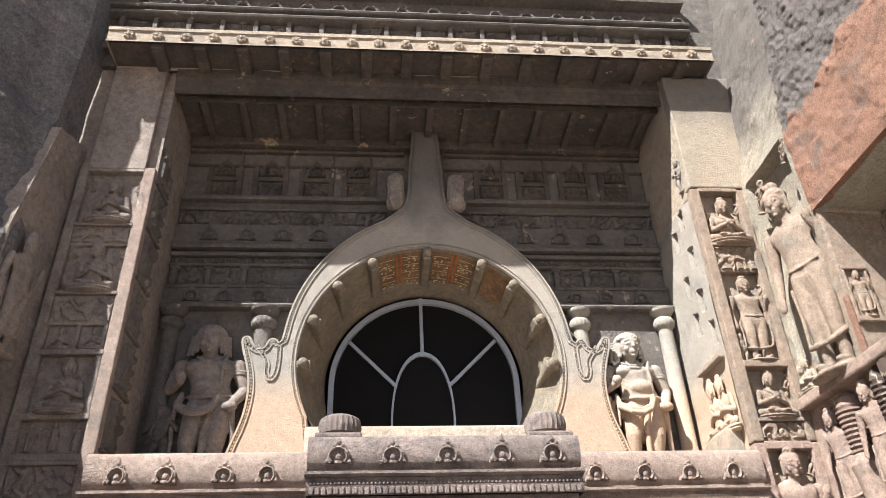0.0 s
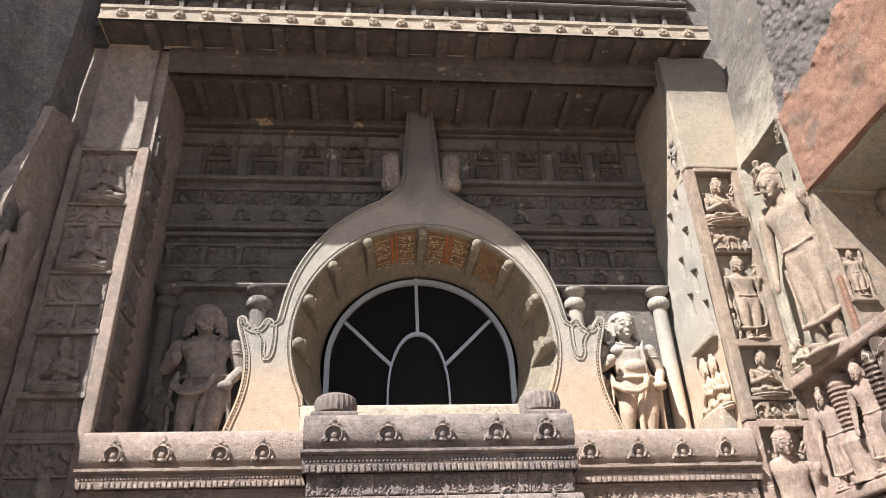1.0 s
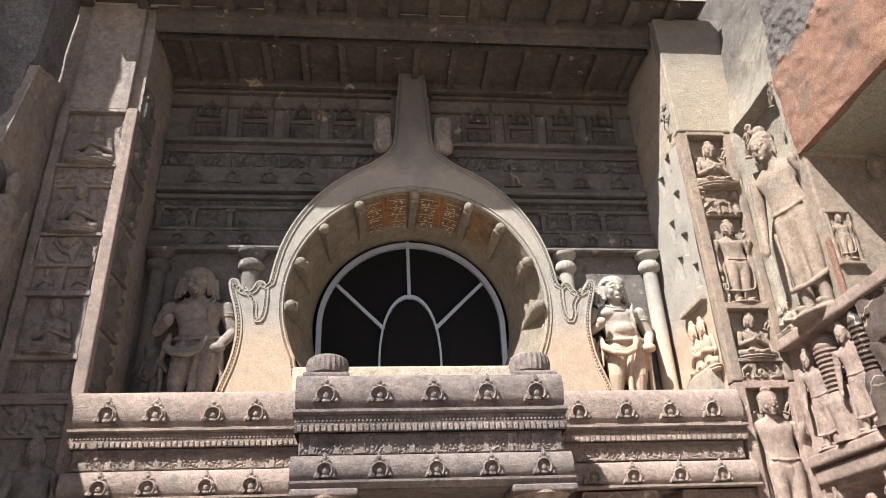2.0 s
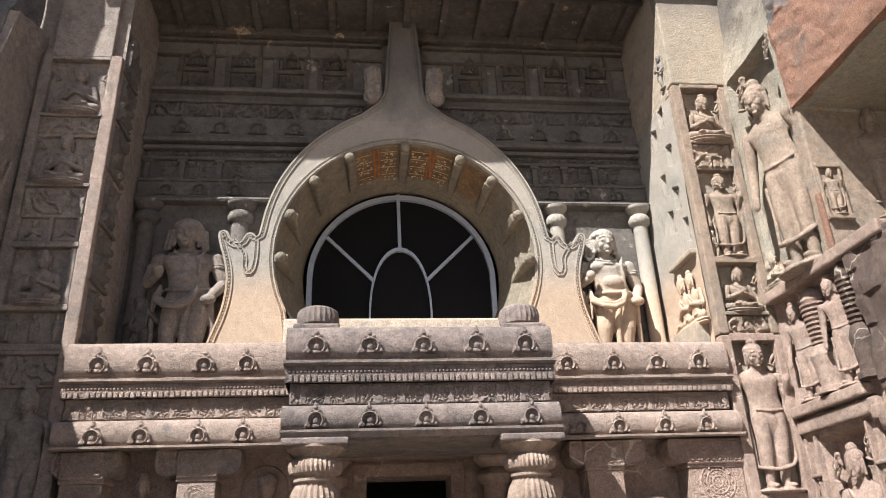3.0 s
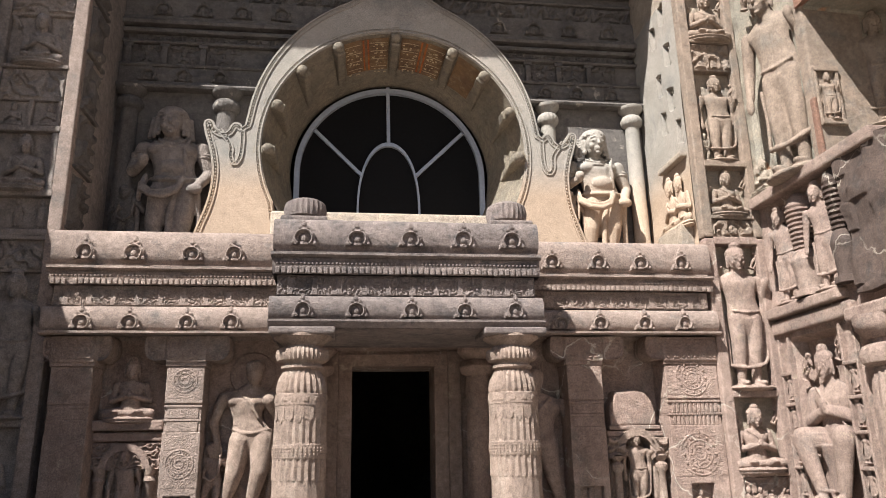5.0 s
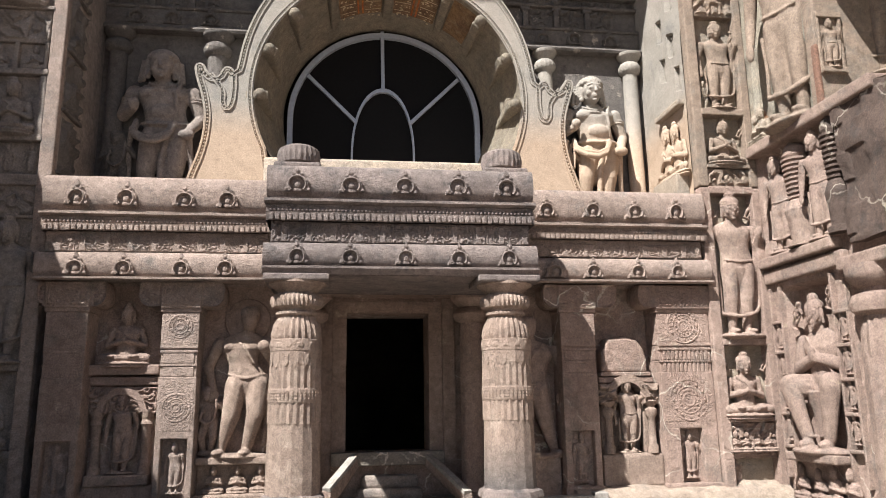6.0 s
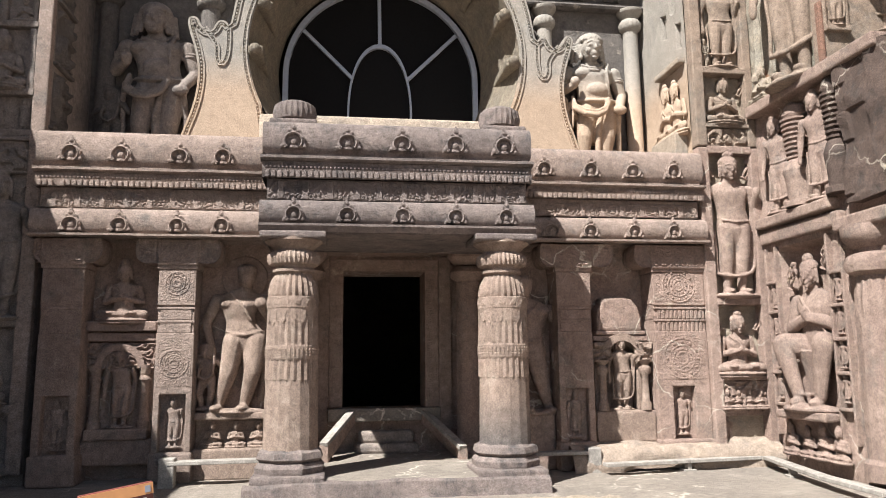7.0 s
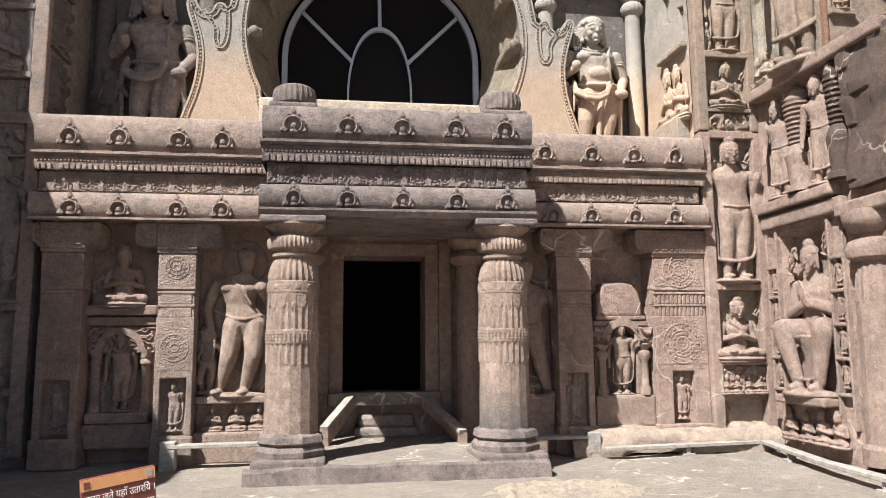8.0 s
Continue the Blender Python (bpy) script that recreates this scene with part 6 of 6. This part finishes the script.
for z in (0.92, 1.38, 1.82, 2.26, 2.70):
    for y0, y1 in ((-0.22, 0.02), (-1.66, -1.40)):
        bm = bmesh.new()
        rbox(bm, XW - 0.06, XW + 0.1, y0, y1, z - 0.05, z, 0.015)
        part("shelf", bm, BROWN, T)
for y in (-0.235, 0.005, -1.675, -1.405):
    part("upright", slab(XW - 0.05, XW + 0.1, y - 0.022, y + 0.022, 0.45, 3.2, 0.012), BROWN, T)
for y, h in ((-0.35, 0.42), (-0.72, 0.40), (-1.05, 0.46), (-1.38, 0.44)):
    statue("seated_small", (XW - 0.04, y, 0.22), h * 1.05, BROWN, "small worn figure low on the side wall", "border figures", -90, name="relief_figure")


def ring_tower(x, y, z0, z1, r, mat, label):
    T = thing("ring_tower", label, "shrine", "ringed shrines", at=(x, y, z0))
    n = 9
    h = (z1 - z0)
    prof = [(r * 1.1, 0), (r * 1.1, 0.08), (r * 0.8, 0.1), (r * 0.9, h * 0.22), (r * 1.05, h * 0.34), (r * 0.8, h * 0.42)]
    for i in range(n):
        zz = h * (0.45 + 0.045 * i)
        rr = r * (0.75 + 0.03 * i)
        prof += [(rr * 0.8, zz), (rr, zz + 0.01), (rr, zz + h * 0.026), (rr * 0.8, zz + h * 0.03)]
    prof += [(r * 0.9, h * 0.87), (r * 0.75, h * 0.95), (r * 0.3, h)]
    part("tower", lathe(prof, 28), mat, T, smooth=False)


ring_tower(XW + 0.04, -0.88, 3.68, 5.22, 0.21, BROWN, "ringed miniature shrine tower between two figures")
ring_tower(XW + 0.02, -1.74, 3.68, 5.3, 0.17, DARKBROWN, "dark ringed miniature shrine tower")
T = thing("side_column", "engaged stone column with fluted neck", "column", at=(XW + 0.1, -2.12, 0.1))
part("shaft", lathe([(0.34, 0), (0.34, 0.2), (0.29, 0.25), (0.28, 1.95)], 16), BROWN, T)
part("neck", lathe([(0.28, 1.95), (0.27, 2.2), (0.24, 2.45)], 64, lambda v: 0.06), BROWN, T)
part("cushion", lathe([(0.24, 2.45), (0.33, 2.5), (0.36, 2.6), (0.32, 2.7), (0.22, 2.74), (0.22, 2.80)], 88, lambda v: 0.04), BROWN, T, smooth=True)
part("capital", lathe([(0.24, 2.80), (0.36, 2.92), (0.37, 3.0), (0.37, 3.08)], 24), BROWN, T, smooth=True)

# dark rock on the shaded side
bm = bmesh.new()
prof = [(0.4, 0), (0.4, 15.5), (-0.45, 15.5), (-0.45, 12.0), (-0.48, 10.3), (-0.66, 10.0), (-0.70, 7.3), (-1.15, 6.75), (-1.8, 6.6), (-2.3, 6.4), (-4.1, 6.2), (-8, 5.8), (-8, 0)]
prof = prof[1:]
a = [bm.verts.new((-6.3, y, z)) for y, z in prof]
b = [bm.verts.new((-11.0, y - 4.6, z + 0.6)) for y, z in prof]
root = [bm.verts.new((-6.3, 0.4, z)) for y, z in prof]
for i in range(len(prof) - 1):
    bm.faces.new((a[i], b[i], b[i + 1], a[i + 1]))
    if i:
        bm.faces.new((root[i], a[i], a[i + 1], root[i + 1]))
bmesh.ops.triangulate(bm, faces=bm.faces)
for k in range(6):
    bmesh.ops.subdivide_edges(bm, edges=[e for e in bm.edges if e.calc_length() > 0.22], cuts=1)
    bmesh.ops.triangulate(bm, faces=bm.faces)
bmesh.ops.recalc_face_normals(bm, faces=bm.faces)
bm.normal_update()
for v in bm.verts:
    k = noise.noise(v.co * 0.9) * 0.16 + noise.noise(v.co * 2.3) * 0.09 + (0.4 - abs(noise.noise(v.co * 1.7))) * 0.08 + noise.noise(v.co * 6) * 0.035
    v.co += v.normal * (k * (0.4 if v.co.x > -6.4 else 1.0) - 0.04)
structure("rock_left", bm, ROCK, "dark rough rock wall along the shaded side", "rock")

bm = rock_mass(-6.60, -6.20, -0.58, 0.40, 4.3, 10.05, 0.06, 21, 44, 0.4)
for v in bm.verts:
    w = max(0.0, min(1.0, (0.40 - v.co.y) / 1.0))
    k = w * min(0.30, (10.05 - v.co.z) * 0.14)
    v.co += Vector((-0.5 * k, -k, 0.3 * (1 - w) * (v.co.z > 9.5)))
structure("rock_edge", bm, PIER, "broken brown edge of the rock wall", "rock")
statue("robed", (-6.22, -0.42, 6.05), 1.95, PIER, "worn shaded standing figure on the broken rock edge", "shaded niche figures", 75, flat=0.7, wide=0.9)

# ---- carved front above the long cornice ----
UP = thing("upper_front", "stone front with small panels above the cornice", "relief", "carved bands")
for z0, z1, y in ((12.66, 13.05, 0.12), (13.62, 13.70, 0.06), (13.78, 13.86, 0.02), (14.45, 14.60, 0.0)):
    part("moulding", swept([(0.31, z0), (y, z0), (y - 0.02, (z0 + z1) / 2), (y, z1), (0.31, z1)], -6.4, 5.62, 0.4), GREY_SHADED, UP)
x = -6.1
k = 0
while x < 5.6:
    part("post", slab(x - 0.05, x + 0.05, 0.16, 0.31, 13.05, 13.62, 0.015), GREY_SHADED, UP)
    part("panel", carved(x + 0.06, x + 0.60, 13.08, 13.6, 0.295, 0.07, 80 + k, 0.2, 0.04), GREY_SHADED, UP)
    medallion(UP, x + 0.33, 0.20, 13.86, 1.2, MED_GREY)
    x += 0.66
    k += 1

# ---- pale rough rock left standing in the floor ----
def outcrop(u, v):
    a = 2 * math.pi * u
    r = v * (1 + 0.25 * noise.noise((2 * math.cos(a), 2 * math.sin(a), 8)))
    x, y = 1.72 + 1.0 * r * math.cos(a), -2.35 + 0.62 * r * math.sin(a)
    top = 0.055 * min(1.0, 3.0 * (1 - v)) + 0.035 * noise.noise((x * 5, y * 5, 2)) + 0.03 * noise.noise((x * 14, y * 14, 2))
    return (x, y, ground_height(x, y) - 0.02 + (top if v < 0.999 else -0.05))


structure("floor_outcrop", grid(outcrop, 90, 34), PALE, "low pale rough rock left in the court floor", "rock")

# ---- fittings on the floor ----
def rail(name, label, pts, z, w=0.16, th=0.05):
    T = thing(name, label, "rail", "floor rails")
    for (x0, y0), (x1, y1) in zip(pts, pts[1:]):
        l = math.hypot(x1 - x0, y1 - y0)
        n = max(1, round(l / 1.2))
        for i in range(n):
            bm = bmesh.new()
            rbox(bm, i * l / n + 0.004, (i + 1) * l / n - 0.004, -w / 2, w / 2, z - th, z, 0.008)
            ob = part("plank", bm, WOOD, T)
            ob.matrix_basis = pose(x0, y0, 0, 0, 0, math.degrees(math.atan2(y1 - y0, x1 - x0)))
            if i:
                bm = bmesh.new()
                rbox(bm, i * l / n - 0.03, i * l / n + 0.03, -w / 2 + 0.03, w / 2 - 0.03, -0.02, z - th, 0.006)
                rbox(bm, i * l / n - 0.09, i * l / n + 0.09, -w / 2, w / 2, -0.02, 0.025, 0.006)
                ob = part("foot", bm, WOOD, T)
                ob.matrix_basis = pose(x0, y0, 0, 0, 0, math.degrees(math.atan2(y1 - y0, x1 - x0)))
    return T


rail("floor_rail", "low grey plank rail along the sunlit wall", [(2.86, -0.30), (5.42, 0.0), (5.02, -1.9), (4.86, -4.2)], 0.16)
rail("floor_rail", "low grey plank bench rail beside the column", [(1.75, 0.0), (2.72, 0.0)], 0.30, 0.2)
rail("floor_rail", "low grey plank rail beside the platform", [(-2.95, -0.05), (-1.75, 0.0)], 0.32, 0.2)
for x, y, h in ((2.80, 0.0, 0.34), (-2.95, -0.05, 0.36)):
    T = thing("end_block", "short grey end block of a rail", "post", "rail blocks", at=(x, y, 0))
    part("block", slab(-0.10, 0.10, -0.09, 0.09, -0.03, h, 0.015), WOOD, T)


def ramp(x0, y0, z0, x1, y1, z1, label):
    T = thing("ramp_board", label, "ramp", "door ramps")
    p, q = Vector((x0, y0, z0)), Vector((x1, y1, z1))
    bm = bmesh.new()
    rbox(bm, -0.06, 0.06, 0, (q - p).length, -0.03, 0.03, 0.008)
    ob = part("board", bm, WOOD, T)
    ob.matrix_basis = Matrix.Translation(p) @ (q - p).to_track_quat("Y", "Z").to_matrix().to_4x4()
    bm = bmesh.new()
    vs = [bm.verts.new(v) for v in ((x0 - 0.06, y0, 0.19), (x0 - 0.06, y0, z0 - 0.02), (x1 - 0.06, y1, z1 - 0.02), (x1 - 0.06, y1, z1 - 0.16), (x0 - 0.06, y0 + 0.25, 0.19))]
    ws = [bm.verts.new(v.co + Vector((0.12, 0, 0))) for v in vs]
    bm.faces.new(vs)
    bm.faces.new(ws[::-1])
    for i in range(5):
        j = (i + 1) % 5
        bm.faces.new((vs[i], ws[i], ws[j], vs[j]))
    bmesh.ops.recalc_face_normals(bm, faces=bm.faces)
    part("stringer", bm, BROWN, T)


ramp(-0.96, 0.30, 0.44, -0.55, 1.35, 0.82, "sloping pale board up to the doorway")
ramp(0.98, 0.20, 0.36, 0.56, 1.35, 0.80, "sloping pale board up to the doorway")

# jambs and half columns inside the porch
T = thing("door_frame", "shaded stepped stone door frame", "door frame")
for s, x in ((-1, -0.70), (1, 0.60)):
    a, b = sorted((x, x + s * 0.22))
    part("jamb", slab(a, b, 1.46, 1.52, 0.82, 3.02, 0.015), BROWN, T)
    a, b = sorted((x + s * 0.22, x + s * 0.42))
    part("jamb", slab(a, b, 1.40, 1.52, 0.5, 3.24, 0.015), BROWN, T)
part("lintel", slab(-0.92, 0.82, 1.45, 1.52, 3.0, 3.2, 0.015), BROWN, T)
part("threshold", slab(-0.92, 0.82, 1.30, 1.52, 0.66, 0.86, 0.02), FLOOR, T)
half_column(1.22, 0.95, 0.20, 3.2, 0.20, BROWN, "shaded half column beside the doorway", "porch half columns")
half_column(-1.26, 0.95, 0.20, 3.2, 0.20, BROWN, "shaded half column beside the doorway", "porch half columns")

# sign board on the court floor
SIGN = plain("sign_brown", (0.16, 0.045, 0.035), 0.5)
SIGN_TOP = plain("sign_orange", (0.62, 0.30, 0.13), 0.5)
SIGN_WHITE = plain("sign_white", (0.80, 0.78, 0.75), 0.5)
S = thing("notice_board", "brown and orange notice board about footwear", "sign", at=(-2.08, -5.218, -0.02))
S.rotation_euler = (0, radians(-6), radians(30))
S.scale = (0.79, 1, 1)
bm = bmesh.new()
rbox(bm, -0.28, 0.28, -0.012, 0.02, 0.42, 0.82, 0.006)
board = part("board", bm, SIGN, S)
bm = bmesh.new()
box(bm, -0.28, 0.28, -0.016, -0.013, 0.745, 0.815)
part("orange_band", bm, SIGN_TOP, board)
for s in (-1, 1):
    bm = bmesh.new()
    rbox(bm, s * 0.24 - 0.015, s * 0.24 + 0.015, 0.022, 0.05, -0.02, 0.80, 0.005)
    part("leg", bm, STEEL, S)
    bm = bmesh.new()
    box(bm, s * 0.235 - 0.022, s * 0.235 + 0.022, -0.019, -0.017, 0.758, 0.80)
    part("emblem", bm, SIGN if s < 0 else STEEL, board)


def wording(text, size, z):
    cu = bpy.data.curves.new("wording", "FONT")
    cu.body, cu.size, cu.align_x, cu.extrude = text, size, "CENTER", 0.0006
    ob = new("wording", cu)
    me = bpy.data.meshes.new_from_object(ob.evaluated_get(bpy.context.evaluated_depsgraph_get()))
    bpy.data.objects.remove(ob)
    me.materials.clear()
    me.materials.append(SIGN_WHITE)
    w = new("wording", me)
    w.parent = board
    w.matrix_basis = pose(0, -0.0165, z, 90, 0, 0)


wording("कृपया जूते यहाँ उतारिये ।", 0.062, 0.672)
wording("PLEASE REMOVE FOOT WEAR HERE", 0.033, 0.605)
for z in (0.545, 0.50):
    bm = bmesh.new()
    for k in range(5):
        box(bm, -0.22 + k * 0.09, -0.15 + k * 0.09, -0.016, -0.013, z, z + 0.022)
    part("wording_bar", bm, SIGN_WHITE, board)
